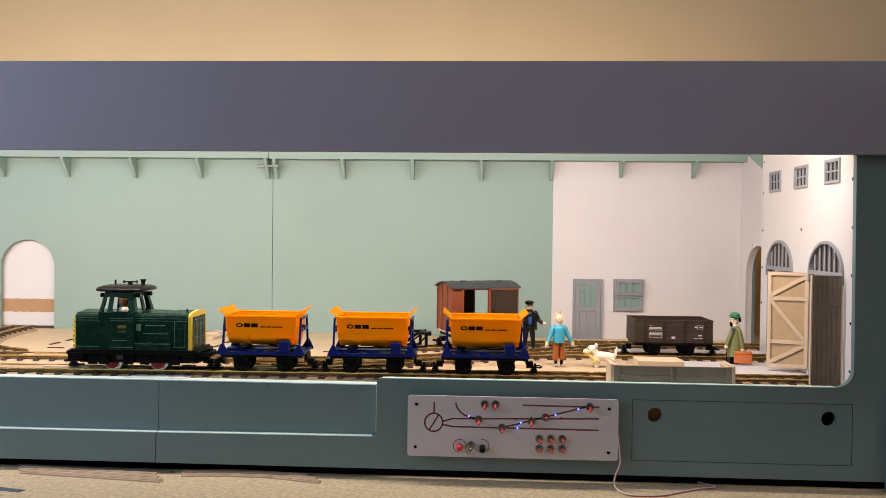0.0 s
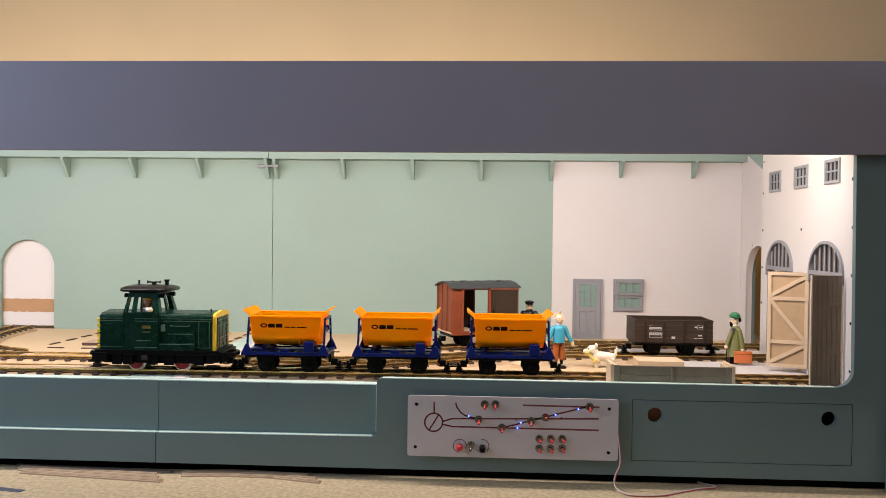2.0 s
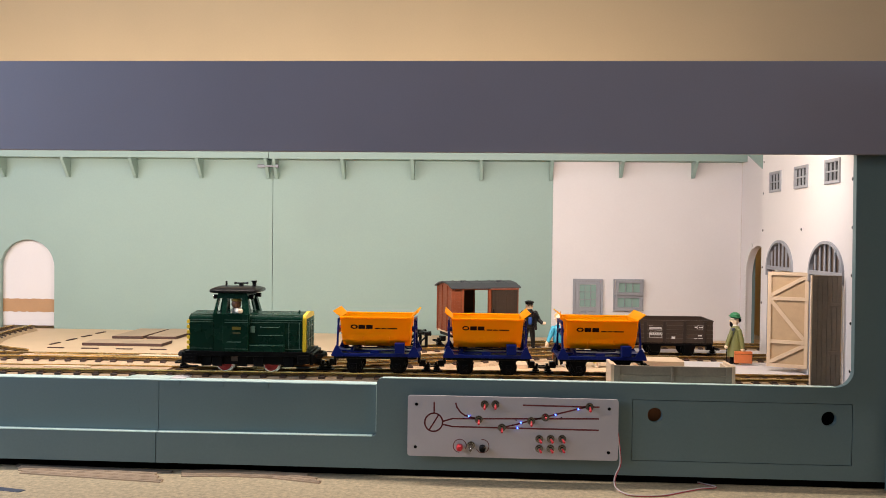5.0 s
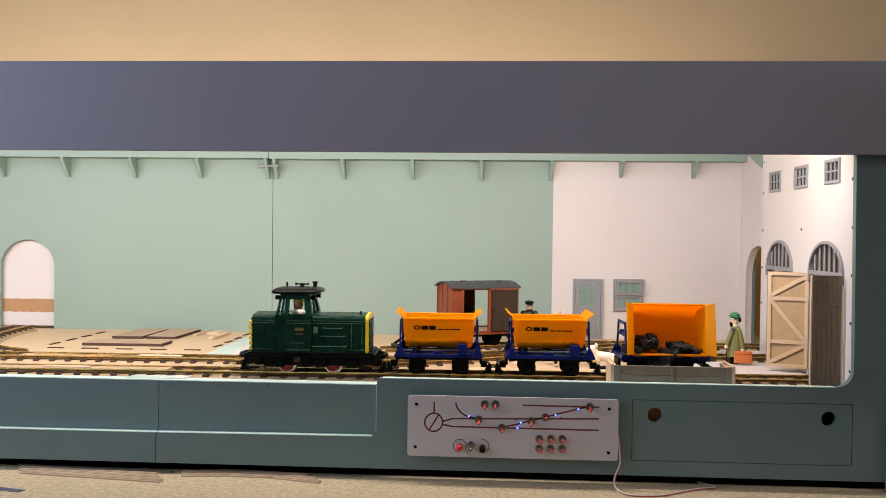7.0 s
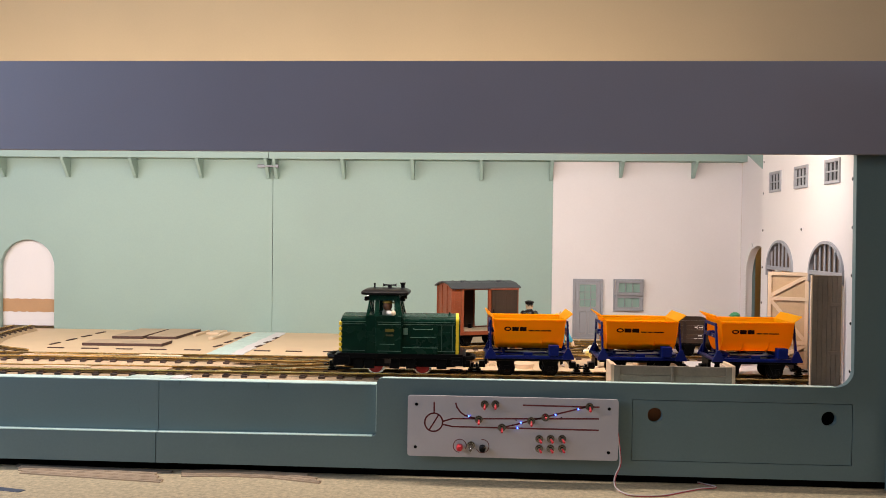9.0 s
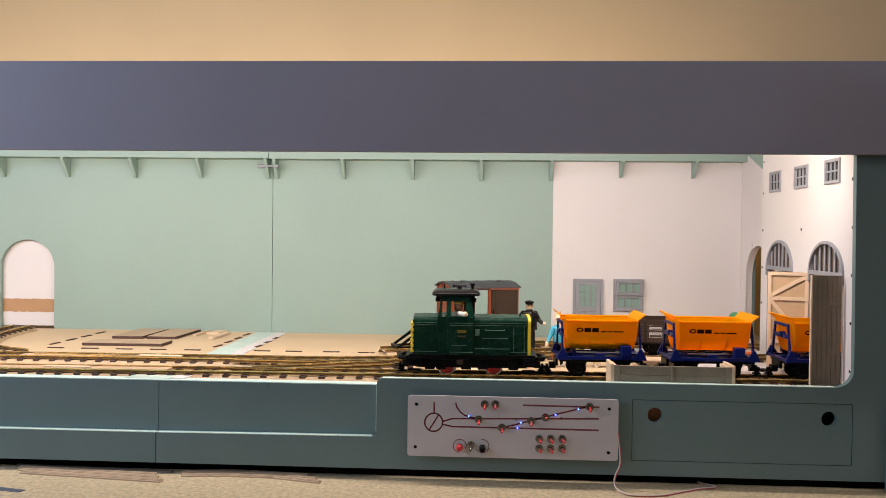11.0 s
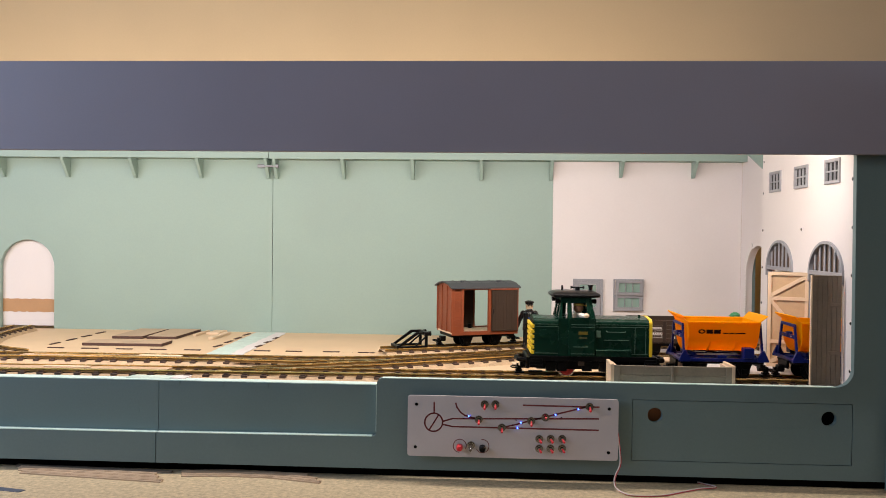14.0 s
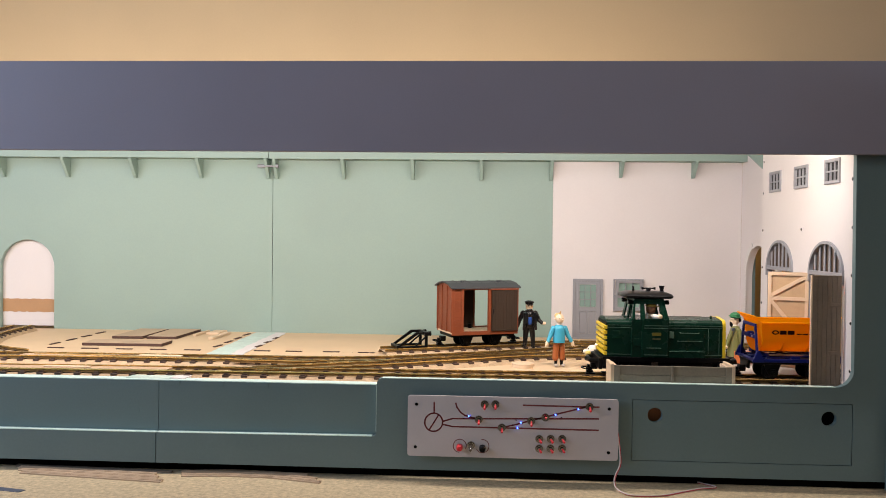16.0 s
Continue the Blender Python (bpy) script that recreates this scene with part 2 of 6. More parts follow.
quick("board_edge", (-0.1735, 0.590, FY - 0.0003, FY + 0.012, 0.0203, 0.0214), EDGE, front, "upper edge coloured pale for the light it catches")
quick("board_edge", (-1.75, -0.18, -0.0332, -0.0215, 0.0060, 0.0074), EDGE, front, "upper edge coloured pale for the light it catches")
# ends of the finger joints, nearly flush in the board
for x0, x1, z0 in ((-0.5646, -0.5351, -0.0020), (-0.4944, -0.4560, -0.0018), (-0.4155, -0.3763, -0.0020), (-0.3381, -0.2991, -0.0016), (-0.2601, -0.2214, -0.0018), (-0.700, -0.660, -0.0012), (-0.790, -0.750, -0.0012)):
    quick("tab", (x0, x1, -0.0339 if x0 > SEAM else -0.0332, -0.030, z0, 0.0058), TEAL, front, "finger joint end nearly flush in the board")
for xs, zz in ((-0.612, -0.043), (-0.520, -0.043), (-0.577, -0.018), (-0.577, -0.075)):
    quick("tab", (xs - 0.004, xs + 0.004, -0.0333, -0.030, zz - 0.013, zz + 0.013), TEAL, front)


def flap():
    """The flap with its two round finger holes."""
    bm = B()
    x0, x1, z0, z1, y0, y1 = 0.2546, 0.6185, -0.110, -0.0077, FY + 0.0003, FY + 0.010
    holes = [(0.2921, -0.0326), (0.5806, -0.0325)]
    r, h = 0.0125, 0.017
    for hx, hz in holes:
        n = 32
        c = [(hx + r * math.cos(2 * math.pi * i / n), hz + r * math.sin(2 * math.pi * i / n)) for i in range(n)]
        s = []
        for i in range(n):
            a = 2 * math.pi * i / n
            k = h / max(abs(math.cos(a)), abs(math.sin(a)))
            s.append((hx + k * math.cos(a), hz + k * math.sin(a)))
        cf, cb = [bm.verts.new((x, y0, z)) for x, z in c], [bm.verts.new((x, y1, z)) for x, z in c]
        sf = [bm.verts.new((x, y0, z)) for x, z in s]
        for i in range(n):
            j = (i + 1) % n
            bm.faces.new((sf[i], sf[j], cf[j], cf[i]))
            bm.faces.new((cf[i], cf[j], cb[j], cb[i]))
    zh0, zh1 = -0.0326 - h, -0.0326 + h
    box(bm, x0, x1, y0, y1, z0, zh0)
    box(bm, x0, x1, y0, y1, zh1, z1)
    xs = [x0, holes[0][0] - h, holes[0][0] + h, holes[1][0] - h, holes[1][0] + h, x1]
    for a, b in ((0, 1), (2, 3), (4, 5)):
        box(bm, xs[a], xs[b], y0, y1, zh0, zh1)
    bmesh.ops.remove_doubles(bm, verts=bm.verts[:], dist=0.0002)
    return bm


tagged(part("access_flap", flap(), TEAL), "teal flap, colour darkened for its shade, with two round finger holes", "hatch")
# sheet coloured black for the shade seen through the finger holes
structure(quick("hollow_shade_sheet", (0.25, 0.63, -0.012, -0.008, -0.115, -0.002), SHADE_BLACK), "black sheet standing in for the shade behind the flap", "lining")
# brown board added close behind the left hole to show a lit interior
structure(quick("hole_backing", (0.262, 0.330, -0.0300, -0.0270, -0.065, -0.006), mat("raw_brown_board", (0.30, 0.13, 0.06), 0.8)), "raw brown board added behind one finger hole for its lit inside", "lining")
# added block, coloured black for the shade between box and counter
structure(quick("gap_block", (-1.7, 0.75, -0.020, 0.70, -0.155, -0.012), SHADE_BLACK), "black block added for the shade under the layout box", "base")

structure(quick("valance", (-1.75, XE, -0.057, -0.047, 0.4094, 0.564), MAUVE, bevel=0.0012), "matt grey painted valance board above the opening", "valance")
deck = structure(quick("deck", (-1.75, 0.64, -0.022, 0.71, -0.012, 0.0), MDF), "pale brown card deck of the model railway", "deck")


def ragged(x0, x1, y0, y1, z, amp, seed):
    """A painted strip along y with uneven brushed edges."""
    rnd = random.Random(seed)
    n = 44
    lo = [(x0 + rnd.uniform(-amp, amp), y0 + (y1 - y0) * i / n) for i in range(n + 1)]
    hi = [(x1 + rnd.uniform(-amp, amp), y0 + (y1 - y0) * i / n) for i in range(n + 1)]
    return prism(B(), lo + hi[::-1], "z", 0.0, z)


structure(part("joint_paint", ragged(-0.6105, -0.556, -0.0215, 0.70, 0.0012, 0.0022, 5), mat("thin_teal_wash", (0.50, 0.62, 0.57), 0.6, var=0.16, scale=40)), "pale teal painted strip at the module joint", "paint strip")
structure(part("joint_paint", ragged(-0.5575, -0.5290, -0.0215, 0.70, 0.0016, 0.0030, 6), WHITE), "white painted strip at the module joint", "paint strip")
structure(quick("front_paint", (-1.70, -0.18, -0.0213, -0.008, 0.0, 0.0072), EDGE), "pale teal painted edge of the deck", "paint strip")
structure(part("joint_paint", ragged(-0.636, -0.556, -0.0212, 0.010, 0.0078, 0.003, 8), mat("teal_wash", (0.50, 0.62, 0.57), 0.6, var=0.16, scale=40)), "pale teal painted patch before the front track", "paint strip")
structure(part("joint_paint", ragged(-0.557, -0.531, -0.0211, 0.012, 0.0081, 0.002, 9), WHITE), "white painted patch before the front track", "paint strip")
for x0, x1, y0, y1, z in ((0.36, 0.615, 0.128, 0.276, 0.011), (0.30, 0.64, 0.405, 0.455, 0.011), (0.48, 0.64, -0.02, 0.018, 0.003)):
    structure(quick("white_paving", (x0, x1, y0, y1, 0.0, z), WHITE, bevel=0.001), "white card paving between the rails", "paving")

# ---- back walls ----
def arch_plate(x0, x1, ztop, ax0, ax1, spring, rise, n=20):
    cx, r = (ax0 + ax1) / 2, (ax1 - ax0) / 2
    return [(x0, 0.0), (ax0, 0.0)] + arc(cx, spring, -r, rise, 0, 180, n) + [(ax1, 0.0), (x1, 0.0), (x1, ztop), (x0, ztop)]


structure(part("wall_back_left", prism(B(), arch_plate(-1.75, SEAM - 0.0007, 0.50, -1.3305, -1.1782, 0.168, 0.0757), "y", 0.71, 0.722), GREEN),
          "sage green painted back board with an arched niche", "wall")
structure(quick("wall_back_middle", (SEAM + 0.0007, 0.1787, 0.71, 0.722, 0.0, 0.50), GREEN), "sage green painted back board", "wall")
structure(quick("wall_back_right", (0.1790, 0.6687, 0.706, 0.722, 0.0, 0.50), WHITE), "white painted back wall with a door and a window", "wall")
niche = tagged(empty("niche_panel", pose(0, 0.724, 0)), "white panel with a bare brown band in the arch", "panel", kind="structure")
quick("panel", (-1.36, -1.15, 0.0, 0.008, 0.006, 0.27), WHITE, niche)
bm = B()
top = [(-1.36 + 0.21 * i / 30, 0.0793 + random.uniform(-0.0012, 0.0012)) for i in range(31)]
bot = [(-1.36 + 0.21 * i / 30, 0.0434 + random.uniform(-0.0012, 0.0012)) for i in range(31)]
prism(bm, top + bot[::-1], "y", -0.0008, 0.0)
part("bare_band", bm, mat("bare_board", (0.42, 0.24, 0.12), 0.7), niche, "brown unpainted band")

ledge = structure(quick("cornice", (-1.75, SEAM - 0.0007, 0.664, 0.71, 0.4665, 0.486), GREEN), "sage green shelf strip along the wall top", "cornice")
structure(quick("cornice", (SEAM + 0.0007, 0.668, 0.664, 0.7055, 0.4655, 0.486), GREEN), "sage green shelf strip along the wall top", "cornice")


def bracket(h):
    return part("bracket", prism(B(), [(0.0, 0.0), (0.0, -h), (-0.007, -h), (-0.042, -0.004), (-0.042, 0.0)], "x", -0.0042, 0.0042, 0.0006), GREEN)


first = None
for x in (-1.318, -1.137, -0.950, -0.7675, -0.5835, -0.5605, -0.3785, -0.193, -0.0115, 0.1725, 0.3540, 0.5415):
    m = pose(x, 0.7095 if x < 0.175 else 0.7055, 0.4662)
    if first is None or abs(x - 0.3540) < 1e-6:
        first = bracket(0.051 if x < 0.175 else 0.042)
        tagged(first, "sage green triangular bracket under the wall ledge", "bracket", "brackets along the back wall")
        first.matrix_world = m
    else:
        copy_thing(first, m)
corner = part("corner_brace", prism(B(), [(0.630, 0.474), (0.668, 0.474), (0.668, 0.4375)], "y", 0.55, 0.556), GREEN)
tagged(corner, "sage green triangular brace in the wall corner", "bracket")
bolt = tagged(empty("bolt", pose(-0.5835, 0.68, 0.447)), "bright steel clamping bolt through two brackets", "bolt")
part("shaft", cone(B(), (-0.006, 0, 0), (0.032, 0, 0), 0.0025, 0.0025), GREY, bolt)
part("bolt_head", cone(B(), (-0.022, 0, 0), (-0.0045, 0, 0), 0.0045, 0.0045, 6), GREY, bolt)
part("nut", cone(B(), (0.0275, 0, 0), (0.033, 0, 0), 0.0055, 0.0055, 6), GREY, bolt)

# door and window on the white wall
door = tagged(empty("door_1", pose(0.2735, 0.706, 0.0)), "grey panelled model door with nine small panes", "door", kind="structure")
bm = B()
for a in ((-0.0393, -0.0335), (0.0335, 0.0393)):
    box(bm, a[0], a[1], -0.006, 0.0, 0.0, 0.1575, 0.0006)
box(bm, -0.0335, 0.0335, -0.006, 0.0, 0.152, 0.1575, 0.0006)
part("door_frame", bm, GREY, door)
bm = B()
zs = [(0.001, 0.012), (0.072, 0.083), (0.143, 0.1515)]
for z0, z1 in zs:
    box(bm, -0.0330, 0.0330, -0.0035, 0.0, z0, z1)
for a, b in ((-0.0330, -0.022), (0.022, 0.0330)):
    box(bm, a, b, -0.0035, 0.0, 0.012, 0.072)
    box(bm, a, b, -0.0035, 0.0, 0.083, 0.143)
box(bm, -0.003, 0.003, -0.0035, 0.0, 0.012, 0.072)
part("door_leaf", bm, GREY, door)
for a, b in ((-0.0215, -0.0035), (0.0035, 0.0215)):
    quick("door_panel", (a, b, -0.0022, 0.0, 0.0125, 0.0715), GREY, door, bevel=0.0008)
bm = B()
for x in (-0.0075, 0.0075):
    box(bm, x - 0.0008, x + 0.0008, -0.003, -0.0005, 0.083, 0.143)
for z in (0.103, 0.123):
    box(bm, -0.022, 0.022, -0.0028, -0.0005, z - 0.0008, z + 0.0008)
part("glazing_bar", bm, GREY, door)
for i in range(3):
    for j in range(3):
        quick("pane", (-0.0213 + i * 0.0145, -0.0077 + i * 0.0145, -0.0012, -0.0004, 0.0838 + j * 0.02, 0.1022 + j * 0.02), PANE, door)
quick("sill", (-0.041, 0.041, -0.012, 0.0, 0.0, 0.0022), GREY, door)


def sash(w, h):
    bm = B()
    t = 0.0075
    box(bm, -w, w, -0.005, 0.0, h - t, h, 0.0006)
    box(bm, -w, w, -0.005, 0.0, 0.0, t, 0.0006)
    box(bm, -w, -w + t, -0.005, 0.0, t, h - t)
    box(bm, w - t, w, -0.005, 0.0, t, h - t)
    for k in (-1, 1):
        box(bm, k * (w - t) / 3 - 0.0008, k * (w - t) / 3 + 0.0008, -0.004, 0.0, t, h - t)
    return bm


win = tagged(empty("window_1", pose(0.379, 0.706, 0.0763)), "grey two-sash model window, upper sash tilted open", "window", kind="structure")
low = part("sash", sash(0.0360, 0.039), GREY, win)
low.matrix_local = pose(0, -0.003, 0.001)
up = part("sash", sash(0.0350, 0.040), GREY, win, "tilted open upper sash")
up.matrix_local = pose(0, -0.009, 0.0405, 9)
for dx in (-0.0195, 0, 0.0195):
    p = quick("pane", (dx - 0.009, dx + 0.009, -0.0008, 0.0, 0.0078, 0.0312), PANE, low)
    p = quick("pane", (dx - 0.009, dx + 0.009, -0.0008, 0.0, 0.0078, 0.0322), PANE, up)
bm = B()
for a in ((-0.0388, -0.0362), (0.0362, 0.0388)):
    box(bm, a[0], a[1], -0.006, 0.0, 0.0, 0.0823)
box(bm, -0.0362, 0.0362, -0.006, 0.0, 0.0802, 0.0823)
box(bm, -0.0395, 0.0395, -0.008, 0.0, -0.0015, 0.0008)
part("window_frame", bm, GREY, win)

# ---- right hand walls ----
WX = 0.62
ARCH = [(-0.0012, 0.144), (0.2253, 0.3704)]
WIN = [(0.0199, 0.0820), (0.1590, 0.2245), (0.2969, 0.3628)]


def right_wall():
    bm = B()
    pts = [(-0.033, 0.0)]
    for a, b in ARCH:
        r, c = (b - a) / 2, (a + b) / 2
        pts += [(a, 0.0)] + arc(c, 0.205, -r, 0.0600, 0, 180, 20) + [(b, 0.0)]
    pts += [(0.41, 0.0), (0.41, 0.3695), (-0.033, 0.3695)]
    prism(bm, pts, "x", WX, WX + 0.016)
    ys = [-0.033] + [v for w in WIN for v in w] + [0.41]
    for a, b in zip(ys[::2], ys[1::2]):
        box(bm, WX, WX + 0.016, a, b, 0.3695, 0.4125)
    box(bm, WX, WX + 0.016, -0.033, 0.41, 0.4125, 0.52)
    bmesh.ops.remove_doubles(bm, verts=bm.verts[:], dist=0.00005)
    return bm


structure(part("wall_right", right_wall(), WHITE), "white painted end wall with arches and small windows", "wall")
for a, b in WIN:
    w = tagged(empty("window_2", pose(WX, (a + b) / 2, 0.391)), "small grey six-pane window in the white end wall", "window", "small windows of the end wall", "structure")
    h = (b - a) / 2
    bm = B()
    box(bm, -0.003, 0.008, -h, h, 0.0165, 0.0222, 0.0005)
    box(bm, -0.003, 0.008, -h, h, -0.0222, -0.0165, 0.0005)
    box(bm, -0.003, 0.008, -h, -h + 0.0062, -0.0165, 0.0165)
    box(bm, -0.003, 0.008, h - 0.0062, h, -0.0165, 0.0165)
    part("window_frame", bm, GREY, w)
    bm = B()
    for k in (-1, 1):
        box(bm, -0.0018, 0.001, k * 0.0086 - 0.0016, k * 0.0086 + 0.0016, -0.0165, 0.0165)
    box(bm, -0.0015, 0.0008, -h + 0.0062, h - 0.0062, -0.0014, 0.0014)
    part("glazing_bar", bm, GREY, w)
    # panes coloured near black for the unlit space behind the windows
    for j in (-1, 0, 1):
        for z in (-1, 1):
            quick("pane", (0.0012, 0.0022, j * 0.0175 - 0.0085, j * 0.0175 + 0.0085, z * 0.0085 - 0.0078, z * 0.0085 + 0.0078), SHADE_PANE, w)
for k, (a, b) in enumerate(ARCH):
    fr = tagged(empty("arch_frame", pose(WX, (a + b) / 2, 0.0)), "grey arched fanlight frame with upright bars", "fanlight", "arches of the end wall", "structure")
    r = (b - a) / 2
    bm = B()
    outer, inner = arc(0, 0.205, -r - 0.001, 0.0612, 0, 180, 20), arc(0, 0.205, -r + 0.0045, 0.0560, 0, 180, 20)
    prism(bm, [(-r - 0.001, 0.19)] + outer + [(r + 0.001, 0.19), (r - 0.0045, 0.19)] + inner[::-1] + [(-r + 0.0045, 0.19)], "x", -0.004, 0.008)
    part("arch_rim", bm, GREY, fr)
    quick("transom", (-0.003, 0.007, -r + 0.0045, r - 0.0045, 0.2030, 0.2105), GREY, fr, bevel=0.0006)
    for j in range(6):
        y = (j - 2.5) * (2 * r - 0.012) / 6.4
        top = 0.205 + 0.0560 * math.sqrt(max(0.0, 1 - (y / (r - 0.0045)) ** 2))
        quick("bar", (0.0005, 0.0025, y - 0.0030, y + 0.0030, 0.2105, top - 0.0003), GREY, fr)
    # sheet coloured dark for the unlit space behind the fanlight
    part("backing", prism(B(), [(-r + 0.004, 0.2055)] + arc(0, 0.205, -r + 0.004, 0.0550, 0, 180, 20)[1:-1] + [(r - 0.004, 0.2055)], "x", 0.0036, 0.0046), SPACE_BROWN, fr, "dark brown sheet standing in for the unlit space behind the bars")
    bm = B()
    for s in (-1, 1):
        y0 = s * (r - 0.0002)
        box(bm, 0.0, 0.0152, min(y0, y0 - s * 0.006), max(y0, y0 - s * 0.006), 0.0, 0.19)
    part("jamb", bm, GREY, fr)
screw = None
for y, z in ((0.403, 0.2875), (0.403, 0.3700), (0.403, 0.44), (0.403, 0.205), (0.403, 0.126), (0.188, 0.2883), (0.186, 0.195), (-0.0256, 0.3717), (-0.0285, 0.2895), (-0.029, 0.2086), (-0.0283, 0.1269), (-0.029, 0.0459)):
    if screw is None:
        bm = B()
        cone(bm, (-0.0006, 0, 0), (0.0, 0, 0), 0.0026, 0.0030, 14)
        box(bm, -0.0008, -0.0006, -0.0005, 0.0005, -0.002, 0.002)
        screw = tagged(part("screw", bm, CHROME), "grey countersunk screw in the white end wall", "screw", "screws of the end wall")
        screw.matrix_world = pose(WX, y, z)
    else:
        copy_thing(screw, pose(WX, y, z))

# far wall return with a stone arch, and what shows through it
bm = B()
pts = [(0.706, 0.0), (0.706, 0.50), (0.42, 0.50), (0.42, 0.0), (0.492, 0.0)] + arc(0.575, 0.166, -0.083, 0.085, 0, 180, 20) + [(0.658, 0.0)]
prism(bm, pts, "x", 0.669, 0.683)
ret = structure(part("wall_return", bm, WHITE), "white painted return wall with a stone-edged arch", "wall")
stone_mesh = None
for k in range(22):
    if k < 13:
        y, z, a = 0.663, 0.007 + k * 0.0132, 0
    else:
        a = (k - 13) * 7.6
        y, z = 0.575 + 0.088 * math.cos(radians(a)), 0.170 + 0.090 * math.sin(radians(a))
    if stone_mesh is None:
        s = quick("stone", (-0.0035, 0.0, -0.0085, 0.0085, -0.0060, 0.0060), STONE, ret, bevel=0.0008)
        stone_mesh = s.data
    else:
        s = new("stone", stone_mesh)
        s.parent = ret
    s.matrix_local = pose(0.669, y, z, a + random.uniform(-1, 1))
structure(quick("arch_lining", (0.683, 0.691, 0.659, 0.672, 0.0, 0.27), TEAL), "teal painted lining behind the stone arch", "lining")
structure(quick("outer_board", (0.76, 0.77, -0.2, 1.20, 0.0, 0.52), OCHRE), "ochre brown board outside the arches", "board")
# unseen boards, added so that no lamp lights the space behind the end wall
structure(quick("light_block_top", (0.637, 0.77, -0.033, 0.705, 0.508, 0.520), OCHRE), "unseen board added to keep lamp light out of the side space", "board")
structure(quick("light_block_front", (0.637, 0.77, -0.031, -0.024, 0.0, 0.508), OCHRE), "unseen board added to shut light out of the side space", "board")
structure(quick("outer_deck", (0.64, 0.78, -0.022, 0.74, -0.012, 0.0), MDF), "pale brown deck outside the arches", "deck")


# door leaves
def leaf_braced():
    th = tagged(empty("gate_leaf", pose(0.6195, 0.1455, 0.0, 0, 0, -23)), "open light plywood gate leaf with diagonal braces", "gate leaf")
    quick("board", (-0.0725, 0.0, 0.0, 0.003, 0.0205, 0.205), mat("board_brown", (0.50, 0.345, 0.20), 0.7, var=0.12, scale=50), th)
    bm = B()
    for a, b in ((-0.0725, -0.0660), (-0.0065, 0.0)):
        box(bm, a, b, -0.003, 0.0, 0.0205, 0.205)
    for z in (0.0205, 0.0665, 0.1505, 0.1985):
        box(bm, -0.0660, -0.0065, -0.003, 0.0, z, z + 0.0065)
    part("frame", bm, PLY, th)
    for (x0, z0), (x1, z1) in (((-0.0660, 0.0300), (-0.0065, 0.0640)), ((-0.0660, 0.1490), (-0.0065, 0.0750)), ((-0.0660, 0.1600), (-0.0065, 0.1960))):
        w = 0.0034
        nx, nz = -(z1 - z0), (x1 - x0)
        l = math.hypot(nx, nz)
        nx, nz = nx / l * w, nz / l * w
        part("brace", prism(B(), [(x0 + nx, z0 + nz), (x0 - nx, z0 - nz), (x1 - nx, z1 - nz), (x1 + nx, z1 + nz)], "y", -0.0028, 0.0), PLY, th)


def leaf_planked():
    th = tagged(empty("gate_leaf", pose(0.6135, -0.006, 0.0, 0, 0, 4)), "open grey-brown planked gate leaf with grey hinges", "gate leaf")
    for i in range(6):
        x = -0.050 + i * 0.0083
        quick("plank", (x + 0.0002, x + 0.0081, -0.002 - random.uniform(0, 0.0003), 0.002, 0.0165, 0.207), LEAFWOOD, th, bevel=0.0004)
    quick("edge", (-0.0525, -0.0502, -0.002, 0.002, 0.0165, 0.207), PLY, th, "pale cut edge")
    for z in (0.0735, 0.1570):
        quick("hinge", (-0.021, -0.001, -0.0042, -0.0024, z - 0.0030, z + 0.0030), LEAFWOOD, th, bevel=0.0005)


leaf_braced()
leaf_planked()


# ---- tracks ----
def smooth_path(pts, step=0.006):
    """A path through the points, resampled evenly (Catmull-Rom)."""
    P = [Vector((x, y, 0)) for x, y in pts]
    P = [P[0] * 2 - P[1]] + P + [P[-1] * 2 - P[-2]]
    out = []
    for i in range(1, len(P) - 2):
        for k in range(90):
            t = k / 90
            a, b, c, d = P[i - 1], P[i], P[i + 1], P[i + 2]
            out.append(0.5 * ((2 * b) + (c - a) * t + (2 * a - 5 * b + 4 * c - d) * t * t + (3 * b - a - 3 * c + d) * t ** 3))
    out.append(P[-2])
    res, acc = [out[0]], 0.0
    for a, b in zip(out, out[1:]):
        acc += (b - a).length
        if acc >= step:
            res.append(b)
            acc = 0.0
    return res


def rail(path, off):
    prof = [(-0.0036, 0.0098), (0.0036, 0.0098), (0.0036, 0.0106), (0.0009, 0.0113), (0.0009, 0.0132), (0.0017, 0.0140), (0.0017, 0.0160), (-0.0017, 0.0160), (-0.0017, 0.0140), (-0.0009, 0.0132), (-0.0009, 0.0113), (-0.0036, 0.0106)]
    bm = B()
    rings = []
    for i, p in enumerate(path):
        d = (path[min(i + 1, len(path) - 1)] - path[max(i - 1, 0)]).normalized()
        nrm = Vector((-d.y, d.x, 0))
        rings.append([bm.verts.new(p + nrm * (off + u) + Vector((0, 0, v))) for u, v in prof])
    n = len(prof)
    for a, b in zip(rings, rings[1:]):
        for i in range(n):
            bm.faces.new((a[i], a[(i + 1) % n], b[(i + 1) % n], b[i])).material_index = 0 if i in (5, 6, 7) else 1
    bm.faces.new(rings[0])
    bm.faces.new(rings[-1][::-1])
    return bm


def sleeper():
    bm = B()
    box(bm, -0.0060, 0.0060, -0.0340, 0.0340, -0.0034, 0.0030, 0.0008)
    for s in (-1, 1):
        for t in (-1, 1):
            y = s * 0.0225 + t * 0.0052
            box(bm, -0.0040, 0.0040, y - 0.0016, y + 0.0016, 0.0028, 0.0050)
    return bm


sleeper_mesh = None


